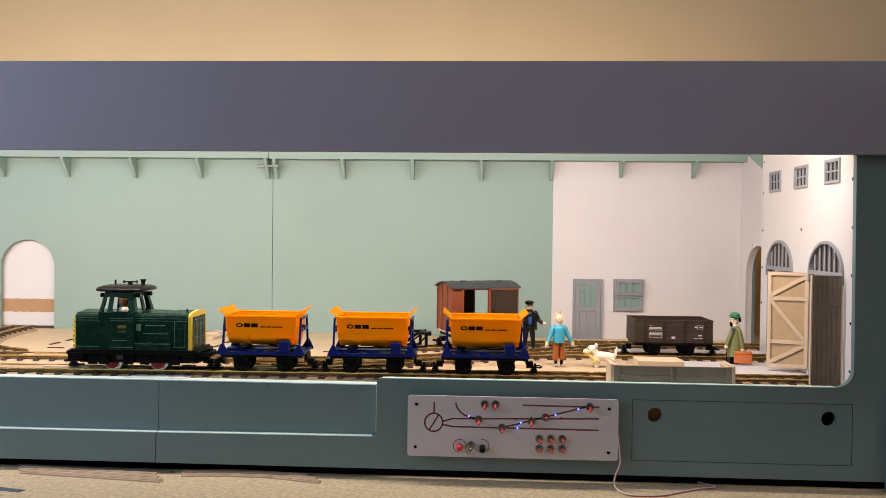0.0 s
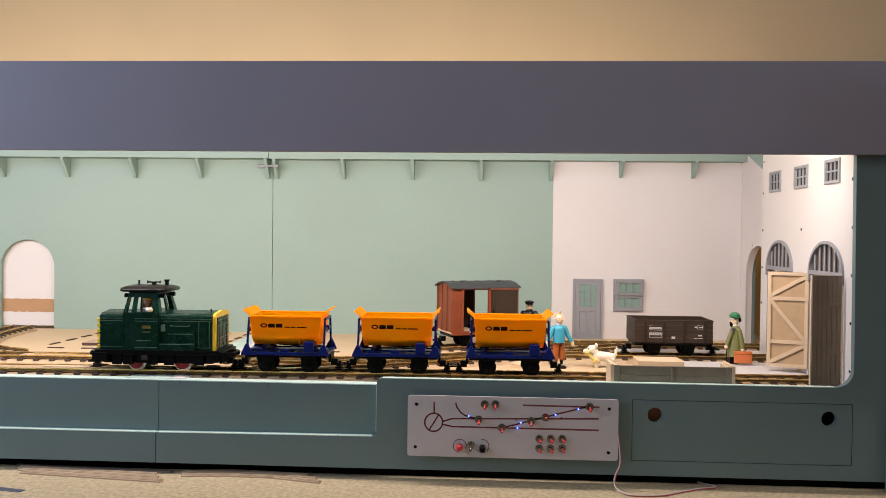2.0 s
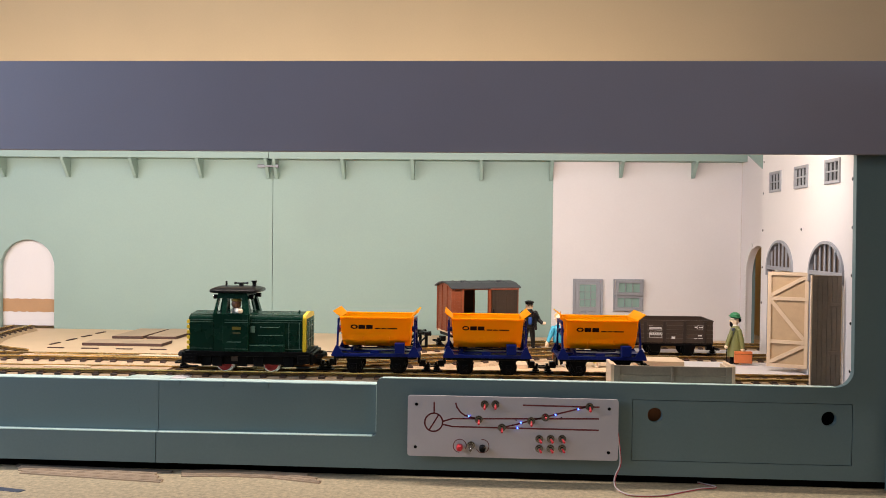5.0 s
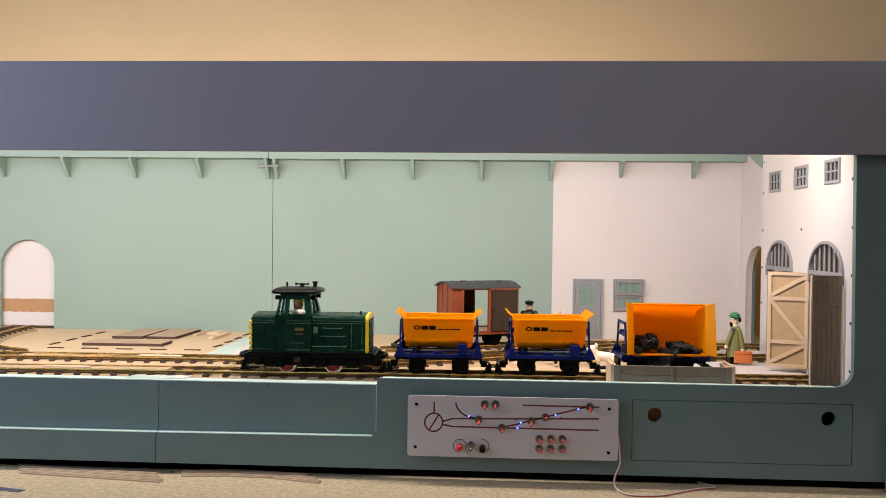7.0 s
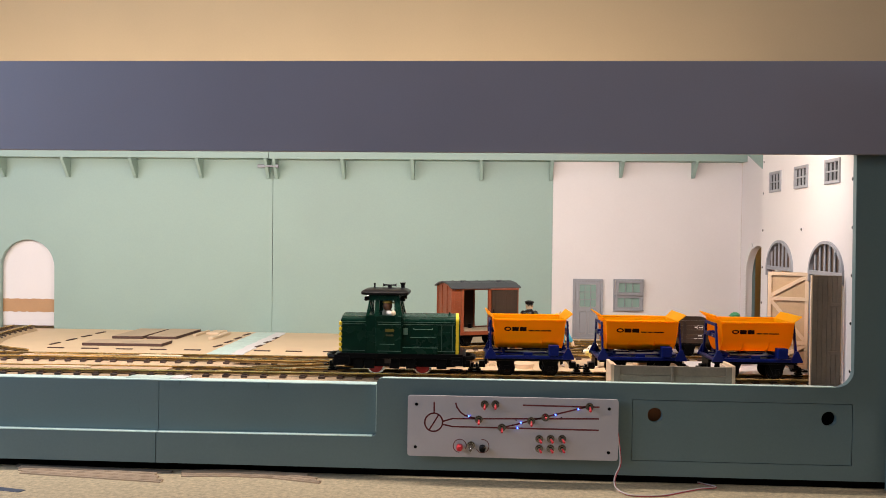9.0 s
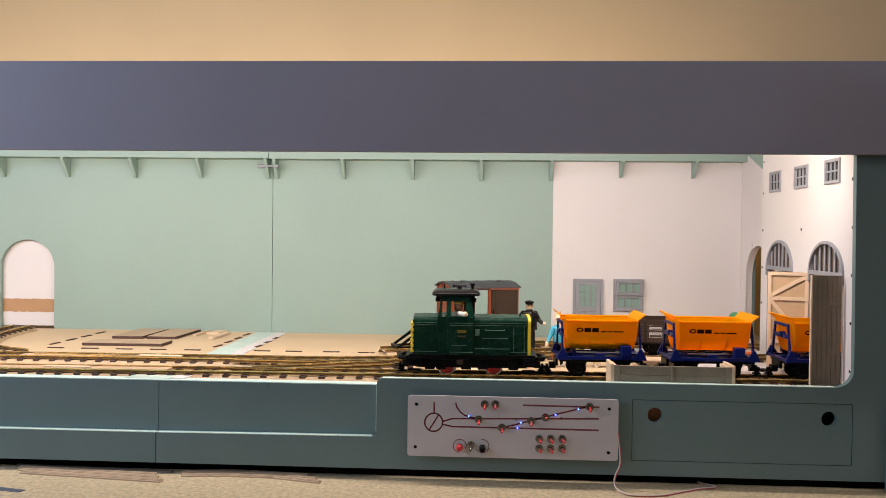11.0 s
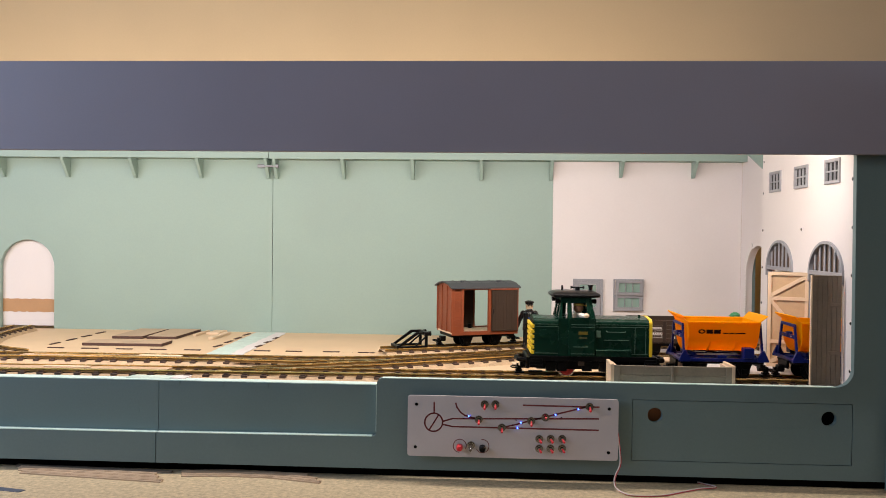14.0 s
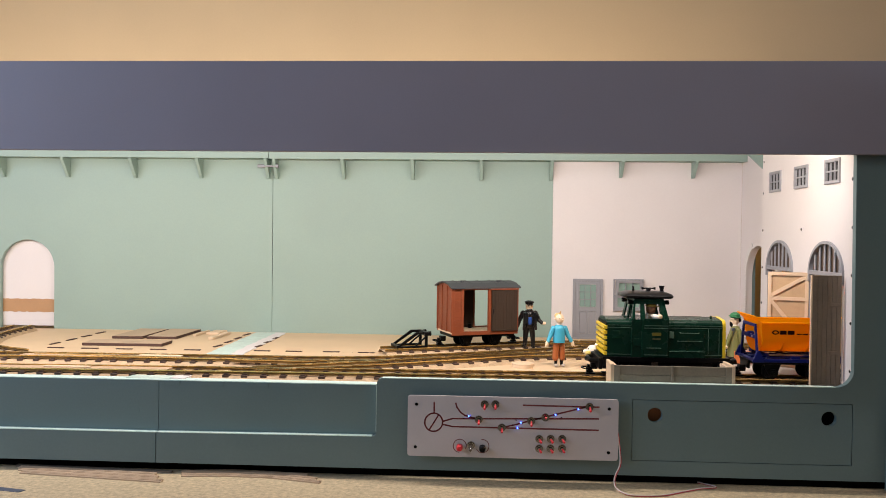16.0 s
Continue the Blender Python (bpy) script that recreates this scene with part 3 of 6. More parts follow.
def track(label, pts, skip=(9, 9)):
    global sleeper_mesh
    th = tagged(empty("track", pose(0, 0, 0)), label, "track", "tracks of the layout")
    path = smooth_path(pts)
    bed = []
    for i, q in enumerate(path):
        d = (path[min(i + 1, len(path) - 1)] - path[max(i - 1, 0)]).normalized()
        bed.append((q, Vector((-d.y, d.x, 0))))
    bm = B()
    bz = 0.0076 + 0.0002 * len([o for o in bpy.data.objects if o.name.startswith("track_bed")])
    for (a, na), (b, nb) in zip(bed, bed[1:]):
        lo, hi = Vector((0, 0, 0.0)), Vector((0, 0, bz))
        v = [bm.verts.new(w) for w in (a - na * 0.0315 + hi, b - nb * 0.0315 + hi, b + nb * 0.0315 + hi, a + na * 0.0315 + hi, a - na * 0.040 + lo, b - nb * 0.040 + lo, b + nb * 0.040 + lo, a + na * 0.040 + lo)]
        for q in ((0, 1, 2, 3), (4, 5, 1, 0), (7, 6, 2, 3)):
            bm.faces.new([v[i] for i in q])
    bmesh.ops.remove_doubles(bm, verts=bm.verts[:], dist=0.00005)
    part("track_bed", bm, BED, th, "pale brown card track bed")
    for s in (-1, 1):
        part("rail", rail(path, s * 0.0225), [BRASSRAIL, RAILWEB], th)
    acc, prev = 0.0, path[0]
    for i, p in enumerate(path[:-1]):
        acc += (p - prev).length
        prev = p
        if acc >= 0.0285:
            acc = 0.0
            if skip[0] < p.x < skip[1]:
                continue
            d = path[i + 1] - p
            if sleeper_mesh is None:
                o = part("sleeper", sleeper(), SLEEPER, th)
                sleeper_mesh = o.data
            else:
                o = new("sleeper", sleeper_mesh)
                o.parent = th
            o.matrix_local = pose(p.x, p.y, 0.0069, 0, 0, math.degrees(math.atan2(d.y, d.x)) + random.uniform(-1.5, 1.5))
    return th


def line(x):
    """Centre line of the front track."""
    return 0.0605 + 0.033 * x


ANG = math.degrees(math.atan(0.033))
track("brass-railed front track with brown plastic sleepers", [(x, line(x)) for x in (-1.7, -1.2, -0.6, 0.0, 0.4, 0.76)])
track("brass-railed second track running over to the siding", [(-1.7, 0.165), (-1.0, 0.176), (-0.5, 0.188), (-0.36, 0.190), (-0.27, 0.199), (-0.189, 0.219), (-0.10, 0.256), (-0.006, 0.300), (0.117, 0.364), (0.237, 0.432), (0.35, 0.487), (0.45, 0.513)])
track("brass-railed line curving behind to the open wagon", [(-0.43, 0.058), (-0.33, 0.098), (-0.20, 0.160), (-0.123, 0.200), (-0.033, 0.246), (0.037, 0.285), (0.095, 0.309), (0.168, 0.326), (0.30, 0.336), (0.50, 0.342), (0.76, 0.350)], skip=(-0.5, -0.22))
track("brass-railed siding behind with a buffer stop", [(-0.225, 0.3555), (-0.10, 0.406), (0.05, 0.4667), (0.17, 0.507), (0.30, 0.520), (0.50, 0.520), (0.76, 0.520)])
track("brass-railed curve leading to the arched niche", [(-0.98, 0.215), (-1.09, 0.275), (-1.165, 0.37), (-1.215, 0.50), (-1.235, 0.66)])

# timber infill between and beside the rails
tagged(part("infill_board", prism(B(), [(-1.69, line(-1.69) - 0.0185), (-0.585, line(-0.585) - 0.0185), (-0.585, line(-0.585) + 0.0185), (-1.69, line(-1.69) + 0.0185)], "z", 0.0085, 0.0140), INFILL), "brown board filling the front track between its rails", "board")
tagged(part("infill_board", prism(B(), [(-0.95, 0.159), (-0.63, 0.166), (-0.63, 0.200), (-0.95, 0.193)], "z", 0.0086, 0.0138), INFILL), "brown board filling the second track between its rails", "board")
for x0, x1, y0, y1, z0, z1 in ((-0.822, -0.734, 0.034, 0.046, 0.0141, 0.0160), (0.092, 0.174, 0.094, 0.122, 0.0, 0.0115), (-0.708, -0.617, 0.180, 0.196, 0.0139, 0.0158)):
    tagged(quick("infill_strip", (x0, x1, y0, y1, z0, z1), PLY, bevel=0.0006), "pale wooden strip laid beside the rails", "wood strip")
rnd = random.Random(21)
bm = B()
for i in range(900):
    x = rnd.uniform(-1.1, 0.60)
    off = rnd.choice((-0.0325, -0.0325, -0.034, -0.030, 0.0325)) + rnd.gauss(0, 0.0022)
    y = (line(x) if rnd.random() < 0.6 else 0.190 + 0.021 * (x + 0.5) if x < -0.35 else 0.342) + off
    if x > 0.21 and y < 0.045:
        continue
    r = rnd.uniform(0.0006, 0.0020)
    m = Matrix.Translation((x, y, r * 0.45)) @ Euler((rnd.uniform(0, 6), rnd.uniform(0, 6), rnd.uniform(0, 6))).to_matrix().to_4x4() @ Matrix.Diagonal((rnd.uniform(0.8, 2.2), 1, 0.7, 1))
    bmesh.ops.create_icosphere(bm, subdivisions=1, radius=r, matrix=m)
tagged(part("crumbs", bm, mat("pale_crumb", (0.62, 0.52, 0.40), 0.8, var=0.2)), "pale wood and glue crumbs along the sleepers", "debris", kind="stuff")


def crossing_rail(x0, y0, x1, y1):
    d = Vector((x1 - x0, y1 - y0, 0))
    return part("rail", rail([Vector((x0, y0, 0)) + d * i / 10 for i in range(11)], 0.0), [BRASSRAIL, RAILWEB])


for a in ((-0.47, 0.052, -0.31, 0.073), (-0.50, 0.155, -0.33, 0.150), (-0.93, 0.190, -0.62, 0.168), (-0.31, 0.152, -0.20, 0.167)):
    r = crossing_rail(*a)
    r.name = "guard_rail"
    tagged(r, "loose dark brass guard rail of a turnout", "rail", "turnout rails")

# ---- loose card parts on the deck ----
plates = [([(-0.9405, 0.405), (-0.752, 0.411), (-0.751, 0.471), (-0.945, 0.471)], 0.0), ([(-0.929, 0.531), (-0.8536, 0.534), (-0.850, 0.694), (-0.928, 0.691)], 0.0), ([(-0.843, 0.536), (-0.769, 0.539), (-0.764, 0.698), (-0.845, 0.699)], 0.0)]
for pts, z in plates:
    th = tagged(empty("card_plate", pose(0, 0, 0)), "thin loose card plate with burnt dark edges", "card plate", "loose card plates")
    part("core", prism(B(), pts, "z", 0.0003, 0.0065), MDF_DARK, th, "burnt dark edge")
    cx, cy = sum(p[0] for p in pts) / 4, sum(p[1] for p in pts) / 4
    part("face", prism(B(), [(cx + (x - cx) * 0.985, cy + (y - cy) * 0.985) for x, y in pts], "z", 0.0065, 0.0070), mat("card_grey_brown", (0.45, 0.33, 0.22), 0.75), th)
for pts in ([(-0.690, 0.545), (-0.676, 0.540), (-0.668, 0.655), (-0.683, 0.665)], [(-0.748, 0.600), (-0.742, 0.600), (-0.735, 0.690), (-0.741, 0.690)], [(-0.728, 0.640), (-0.694, 0.640), (-0.690, 0.695), (-0.722, 0.695)]):
    tagged(part("card_offcut", prism(B(), pts, "z", 0.0003, 0.006, 0.0005), PLY), "small pale card offcut on the deck", "offcut")
slot = None
for x, y, a in [(-1.018, 0.4265, 87), (-1.015, 0.4966, 85), (-1.012, 0.565, 84), (-1.0096, 0.635, 82), (-0.627, 0.436, 81), (-0.625, 0.509, 82), (-0.6235, 0.577, 84), (-0.624, 0.6535, 82),
                (-0.532, 0.4426, 82), (-0.531, 0.515, 82), (-0.530, 0.5885, 85), (-0.979, 0.360, 0), (-0.898, 0.3595, 0), (-0.818, 0.360, 0), (-0.740, 0.3625, 0), (-0.662, 0.366, 0),
                (-0.503, 0.3725, 0), (-0.430, 0.374, 0), (-0.345, 0.378, 0), (-0.2646, 0.3755, 0)]:
    if slot is None:
        slot = tagged(quick("slot", (-0.0185, 0.0185, -0.0036, 0.0036, 0.0, 0.0018), MDF_DARK), "narrow burnt slot cut into the card deck", "slot", "slots in the deck")
        slot.matrix_world = pose(x, y, 0, 0, 0, a)
    else:
        copy_thing(slot, pose(x, y, 0, 0, 0, a))
tagged(part("card_disc", cone(B(), (0.081, 0.224, 0.0), (0.081, 0.224, 0.0085), 0.0225, 0.0225, 40), PLY), "round pale card disc lying on the deck", "disc")
tagged(quick("wood_block", (0.297, 0.384, 0.130, 0.190, 0.011, 0.032), PLY, bevel=0.001), "pale wooden block beside the rails", "wood block")
tagged(quick("card_sheet", (0.10, 0.30, 0.108, 0.30, 0.0, 0.003), MDF), "pale brown card sheet under the figures", "card sheet")

stop = tagged(empty("buffer_stop", pose(-0.164, 0.3805, 0.016, 0, 0, 22)), "black plastic buffer stop at the siding's end", "buffer stop")
for s in (-1, 1):
    y = s * 0.0225
    bm = B()
    box(bm, -0.040, 0.032, y - 0.0022, y + 0.0022, 0.0, 0.0042, 0.0005)
    box(bm, 0.026, 0.032, y - 0.0026, y + 0.0026, 0.0042, 0.033, 0.0005)
    prism(bm, [(-0.038, 0.0042), (-0.029, 0.0042), (0.010, 0.0300), (0.026, 0.0300), (0.026, 0.0350), (0.006, 0.0350)], "y", y - 0.0024, y + 0.0024, 0.0004)
    prism(bm, [(0.002, 0.0042), (0.007, 0.0042), (0.0262, 0.0200), (0.0262, 0.0240)], "y", y - 0.0016, y + 0.0016)
    part("side_frame", bm, BLACK, stop)
quick("cross_beam", (0.024, 0.033, -0.030, 0.030, 0.0265, 0.0350), BLACK, stop, bevel=0.001)
quick("cross_beam", (-0.040, -0.033, -0.026, 0.026, 0.0005, 0.0060), BLACK, stop)
for s in (-1, 1):
    part("buffer", cone(B(), (0.033, s * 0.018, 0.0305), (0.041, s * 0.018, 0.0305), 0.0045, 0.0058), BLACK, stop)

# ---- crate for the coal ----
crate = tagged(empty("crate", pose(0.3235, -0.005, 0.0)), "long open weathered wooden crate beside the rails", "crate")
L2, W2, HT = 0.0985, 0.026, 0.049
for j in range(3):
    z0 = 0.0 + j * 0.0163
    for y0 in (-W2, W2 - 0.004):
        if j == 2 and y0 > 0:
            continue
        for x0, x1 in ((-L2, -0.0005), (0.0005, L2)):
            quick("plank", (x0, x1, y0, y0 + 0.004 + random.uniform(-0.0003, 0.0003), z0 + 0.0003, z0 + 0.0160), CRATEWOOD, crate, bevel=0.0006)
for x in (-L2 + 0.001, L2 - 0.005):
    quick("end_board", (x, x + 0.004, -W2 + 0.0042, W2 - 0.0042, 0.0, HT - 0.001), PLY, crate)
for x in (-L2 - 0.001, -0.003, L2 - 0.009):
    quick("batten", (x, x + 0.010 if x != -0.003 else 0.002, -W2 - 0.003, -W2 - 0.0002, 0.0, HT + 0.0005), CRATEWOOD, crate, bevel=0.0006)
for x in (-L2 - 0.0065, L2 + 0.0005):
    quick("end_post", (x, x + 0.006, -W2 - 0.003, W2 - 0.002, 0.0, HT + 0.0025), PLY, crate, "pale wooden end post", bevel=0.0006)
quick("base", (-L2 + 0.006, L2 - 0.006, -W2 + 0.0042, W2 - 0.0042, 0.0, 0.004), CRATEWOOD, crate)


# ---- rolling stock ----
def wheelset(parent, x, r, zc, wheel_mat, name="wheelset"):
    """An axle with two flanged wheels, turning about its own centre."""
    ws = part(name, cone(B(), (0, -0.030, 0), (0, 0.030, 0), 0.002, 0.002, 10), STEEL if wheel_mat is RED else BLACK, parent)
    ws.matrix_local = pose(x, 0, zc)
    spokes = 0 if wheel_mat is RED else 8
    for s in (-1, 1):
        bm = B()
        cone(bm, (0, s * 0.0195, 0), (0, s * 0.0215, 0), r + 0.0022, r + 0.0022, 28)
        cone(bm, (0, s * 0.0215, 0), (0, s * 0.0268, 0), r, r - 0.0002, 28)
        wh = part("wheel", bm, STEEL if wheel_mat is RED else BLACK, ws)
        bm = B()
        cone(bm, (0, s * 0.0268, 0), (0, s * 0.0272, 0), r - 0.0018, r - 0.0018, 28)
        for k in range(spokes):
            a = k * math.pi / 4
            limb(bm, (0.003 * math.cos(a), s * 0.0275, 0.003 * math.sin(a)), ((r - 0.003) * math.cos(a), s * 0.0275, (r - 0.003) * math.sin(a)), 0.0012, 0.0008)
        cone(bm, (0, s * 0.0268, 0), (0, s * 0.0295, 0), 0.003, 0.0026, 12)
        part("wheel_face", bm, wheel_mat, ws)
    return ws


def coupler(parent, x, s):
    """Hook and loop coupler at the end x, pointing along s."""
    bm = B()
    box(bm, min(x, x + s * 0.020), max(x, x + s * 0.020), -0.0035, 0.0035, 0.026, 0.030)
    tube(bm, [(x + s * 0.018, -0.012, 0.028), (x + s * 0.026, -0.011, 0.028), (x + s * 0.0285, 0, 0.028), (x + s * 0.026, 0.011, 0.028), (x + s * 0.018, 0.012, 0.028), (x + s * 0.018, -0.012, 0.028)], 0.0014, 6)
    box(bm, min(x + s * 0.014, x + s * 0.018), max(x + s * 0.014, x + s * 0.018), -0.004, 0.004, 0.012 + 0.009, 0.034)
    box(bm, min(x + s * 0.008, x + s * 0.020), max(x + s * 0.008, x + s * 0.020), -0.005, 0.005, 0.0205, 0.0235)
    box(bm, min(x, x + s * 0.012), max(x, x + s * 0.012), -0.0075, 0.0075, 0.0290, 0.0380, 0.001)
    box(bm, min(x + s * 0.010, x + s * 0.016), max(x + s * 0.010, x + s * 0.016), -0.0035, 0.0035, 0.0165, 0.0300, 0.0008)
    box(bm, min(x + s * 0.004, x + s * 0.021), max(x + s * 0.004, x + s * 0.021), -0.0065, 0.0065, 0.0165, 0.0195, 0.0008)
    return part("coupler", bm, BLACK, parent)


def hood(x0, x1, w, z0, z1, r=0.009):
    pts = [(-w, z0), (w, z0), (w, z1 - r)] + arc(w - r, z1 - r, r, r, 0, 90, 6)[1:] + [(0, z1 + 0.003)] + arc(-w + r, z1 - r, r, r, 90, 180, 6)[:-1] + [(-w, z1 - r)]
    return prism(B(), pts, "x", x0, x1)


def build_loco():
    th = tagged(empty("locomotive"), "dark green toy diesel shunter with yellow ends and red wheels", "locomotive")
    W = 0.041
    # underframe
    bm = B()
    box(bm, -0.113, 0.113, -0.046, 0.046, 0.046, 0.055, 0.0008)
    box(bm, -0.100, 0.100, -0.037, 0.037, 0.0305, 0.046)
    for s in (-1, 1):
        for x0, x1 in ((-0.113, -0.090), (0.092, 0.113)):
            box(bm, x0, x1, min(s * 0.038, s * 0.0475), max(s * 0.038, s * 0.0475), 0.034, 0.050, 0.001)
            box(bm, x0 - 0.002, x1, min(s * 0.038, s * 0.0475), max(s * 0.038, s * 0.0475), 0.026, 0.0285, 0.0005)
        for x0, x1 in ((-0.111, -0.092), (0.094, 0.111)):
            for z in (0.0375, 0.0425):
                box(bm, x0, x1, min(s * 0.0474, s * 0.0484), max(s * 0.0474, s * 0.0484), z, z + 0.0024, 0.0004)
        for x in (-0.075, -0.055, -0.010, 0.020, 0.075):
            box(bm, x - 0.009, x + 0.009, min(s * 0.037, s * 0.041), max(s * 0.037, s * 0.041), 0.0275, 0.045, 0.0008)
    part("underframe", bm, BLACK, th)
    quick("step_plate", (-0.027, -0.016, -0.0485, -0.0475, 0.038, 0.046), UMBER, th)
    for s in (-1, 1):
        x = s * 0.113
        quick("buffer_beam", (min(x, x + s * 0.006), max(x, x + s * 0.006), -0.044, 0.044, 0.032, 0.052), BLACK, th, bevel=0.001)
        bm = B()
        tube(bm, [(x + s * 0.004, -0.022, 0.045), (x + s * 0.017, -0.018, 0.045), (x + s * 0.021, 0.0, 0.045), (x + s * 0.017, 0.018, 0.045), (x + s * 0.004, 0.022, 0.045)], 0.0045, 8)
        part("bumper", bm, BLACK, th)
        coupler(th, x + s * 0.002, s)
    # hoods and cab
    part("rear_hood", hood(-0.1055, -0.061, W, 0.055, 0.1212), LOCO, th)
    part("front_hood", hood(0.0035, 0.1000, W, 0.055, 0.1212), LOCO, th)
    cab = B()
    cx0, cx1 = -0.0615, 0.0040
    wl = W + 0.0035
    box(cab, cx0, cx1, -wl, wl, 0.055, 0.1225)
    zt, tw = 0.1600, W - 0.0085

    def post(xa, xb, xc, xd, ya, yb):
        """An upright leaning from (xa, xb) at the waist to (xc, xd) at the roof, between ya and yb of the half width."""
        pb = B()
        v = []
        for z, x0, x1, k in ((0.1225, xa, xb, wl), (zt, xc, xd, tw)):
            v.append([pb.verts.new((x0, ya * k, z)), pb.verts.new((x1, ya * k, z)), pb.verts.new((x1, yb * k, z)), pb.verts.new((x0, yb * k, z))])
        for i in range(4):
            pb.faces.new((v[0][i], v[0][(i + 1) % 4], v[1][(i + 1) % 4], v[1][i]))
        pb.faces.new(v[0])
        pb.faces.new(v[1][::-1])
        part("cab_post", pb, LOCO, th)

    for a, b in ((-1.0, -0.93), (0.93, 1.0)):
        post(cx0, -0.0562, cx0 + 0.006, -0.0540, a, b)
        post(-0.0468, -0.0385, -0.0455, -0.0380, a, b)
        post(-0.0100, cx1, -0.0125, cx1 - 0.008, a, b)
    for a, b in ((-0.93, -0.70), (-0.12, 0.12), (0.70, 0.93)):
        post(cx0, cx0 + 0.003, cx0 + 0.006, cx0 + 0.009, a, b)
        post(cx1 - 0.003, cx1, cx1 - 0.011, cx1 - 0.008, a, b)
    hb = B()
    v = []
    for z, k in ((0.1495, 0.72), (0.1602, 1.0)):
        hw = wl + (tw - wl) * k + 0.0002
        v.append([hb.verts.new(q) for q in ((cx0 + 0.006 * k - 0.0002, -hw, z), (cx1 - 0.008 * k + 0.0002, -hw, z), (cx1 - 0.008 * k + 0.0002, hw, z), (cx0 + 0.006 * k - 0.0002, hw, z))])
    for i in range(4):
        hb.faces.new((v[0][i], v[0][(i + 1) % 4], v[1][(i + 1) % 4], v[1][i]))
    hb.faces.new(v[0])
    hb.faces.new(v[1][::-1])
    part("cab_header", hb, LOCO, th)
    quick("window_sill", (-0.039, -0.0095, -wl - 0.0026, -wl + 0.002, 0.1222, 0.1238), LOCO, th, bevel=0.0005)
    part("cab", cab, LOCO, th)
    # door recess and panels on both sides
    for s in (-1, 1):
        y0 = s * wl
        f = lambda a, b: (min(y0 + s * a, y0 + s * b), max(y0 + s * a, y0 + s * b))
        quick("cab_side", (-0.0445, 0.0015, *f(-0.001, 0.0022), 0.055, 0.1225), LOCO, th, bevel=0.0008)
        quick("lower_panel", (-0.058, -0.043, *f(-0.001, 0.001), 0.075, 0.088), LOCO, th, bevel=0.0005)
        for z in (0.0592, 0.1070, 0.1112):
            quick("lining", (-0.040, 0.0020, *f(0.0022, 0.0026), z, z + 0.0009), LOCO_LINE, th)
        quick("name_plate", (-0.0265, -0.0105, *f(0.0022, 0.0030), 0.094, 0.0995), mat("olive_plate", (0.16, 0.13, 0.02), 0.4), th, "small yellowish number plate")
        quick("name_plate", (-0.0255, -0.0115, *f(0.0022, 0.0028), 0.0865, 0.0895), mat("olive_plate_dim", (0.08, 0.08, 0.03), 0.4), th)
        quick("handrail", (-0.036, -0.010, *f(0.0024, 0.0034), 0.0715, 0.0725), LOCO_LINE, th)
        yh = s * W
        g = lambda a, b: (min(yh + s * a, yh + s * b), max(yh + s * a, yh + s * b))
        for x0, x1 in ((-0.1055, -0.0618), (0.0045, 0.0985)):
            for z in (0.0592, 0.1070, 0.1112):
                quick("lining", (x0, x1, *g(0.0, 0.0005), z, z + 0.0008), LOCO_LINE, th)
        quick("hatch", (-0.095, -0.0835, *g(0.0, 0.0012), 0.088, 0.102), LOCO, th, bevel=0.0004)
        quick("hatch", (0.0055, 0.0135, *g(0.0, 0.0016), 0.089, 0.101), LOCO_LINE, th, "pale green hatch", 0.0004)
        quick("hatch", (0.077, 0.0895, *g(0.0, 0.0012), 0.085, 0.0945), LOCO, th, bevel=0.0004)
        quick("hatch", (0.078, 0.089, *g(0.0, 0.0010), 0.066, 0.0835), LOCO, th, bevel=0.0004)
        quick("side_door", (0.019, 0.068, *g(0.0, 0.0009), 0.066, 0.1045), LOCO, th, bevel=0.0004)
        part("handrail", tube(B(), [(0.024, yh, 0.1005), (0.0245, yh + s * 0.0035, 0.0990), (0.0575, yh + s * 0.0035, 0.0990), (0.058, yh, 0.1005)], 0.0006, 6), LOCO_LINE, th)
        for x in (0.0745, 0.0935):
            quick("rib", (x, x + 0.0008, *g(0.0, 0.0006), 0.060, 0.1065), LOCO_LINE, th)
        quick("rib", (-0.0625, -0.0612, *g(0.0, 0.0042), 0.055, 0.1225), LOCO, th, bevel=0.0004)
        quick("handrail", (0.019, 0.064, *g(0.0009, 0.0020), 0.0838, 0.0848), LOCO_LINE, th)
        quick("running_box", (0.0045, 0.068, *g(0.0, 0.0050), 0.055, 0.0680), LOCO, th, bevel=0.0006)
        quick("lining", (0.005, 0.0675, *g(0.0050, 0.0055), 0.0658, 0.0668), LOCO_LINE, th)
    # front yellow surround
    part("front_surround", hood(0.1000, 0.1055, W + 0.0008, 0.055, 0.1220), YELLOW, th, "yellow end surround")
    gr = quick("grille", (0.1055, 0.1068, -W + 0.007, W - 0.007, 0.0552, 0.114), LOCO, th)
    for y in (-0.022, 0.0, 0.022):
        quick("grille_bar", (0.1068, 0.1078, y - 0.001, y + 0.001, 0.058, 0.112), LOCO_LINE, gr)
    for z in (0.075, 0.098, 0.108):
        quick("grille_bar", (0.1068, 0.1076, -W + 0.010, W - 0.010, z, z + 0.0012), LOCO_LINE, gr)
    # rear warning stripes
    for j in range(6):
        z = 0.0575 + j * 0.0094
        quick("stripe", (-0.1105, -0.1050, -W - 0.0006, W + 0.0006, z, z + 0.0062), YELLOW, th, "yellow warning stripe", 0.0006)
    quick("rear_plate", (-0.1068, -0.1054, -W + 0.001, W - 0.001, 0.0552, 0.1165), BLACK, th)
    # roof
    bm = B()
    ww = 0.0385
    rings = []
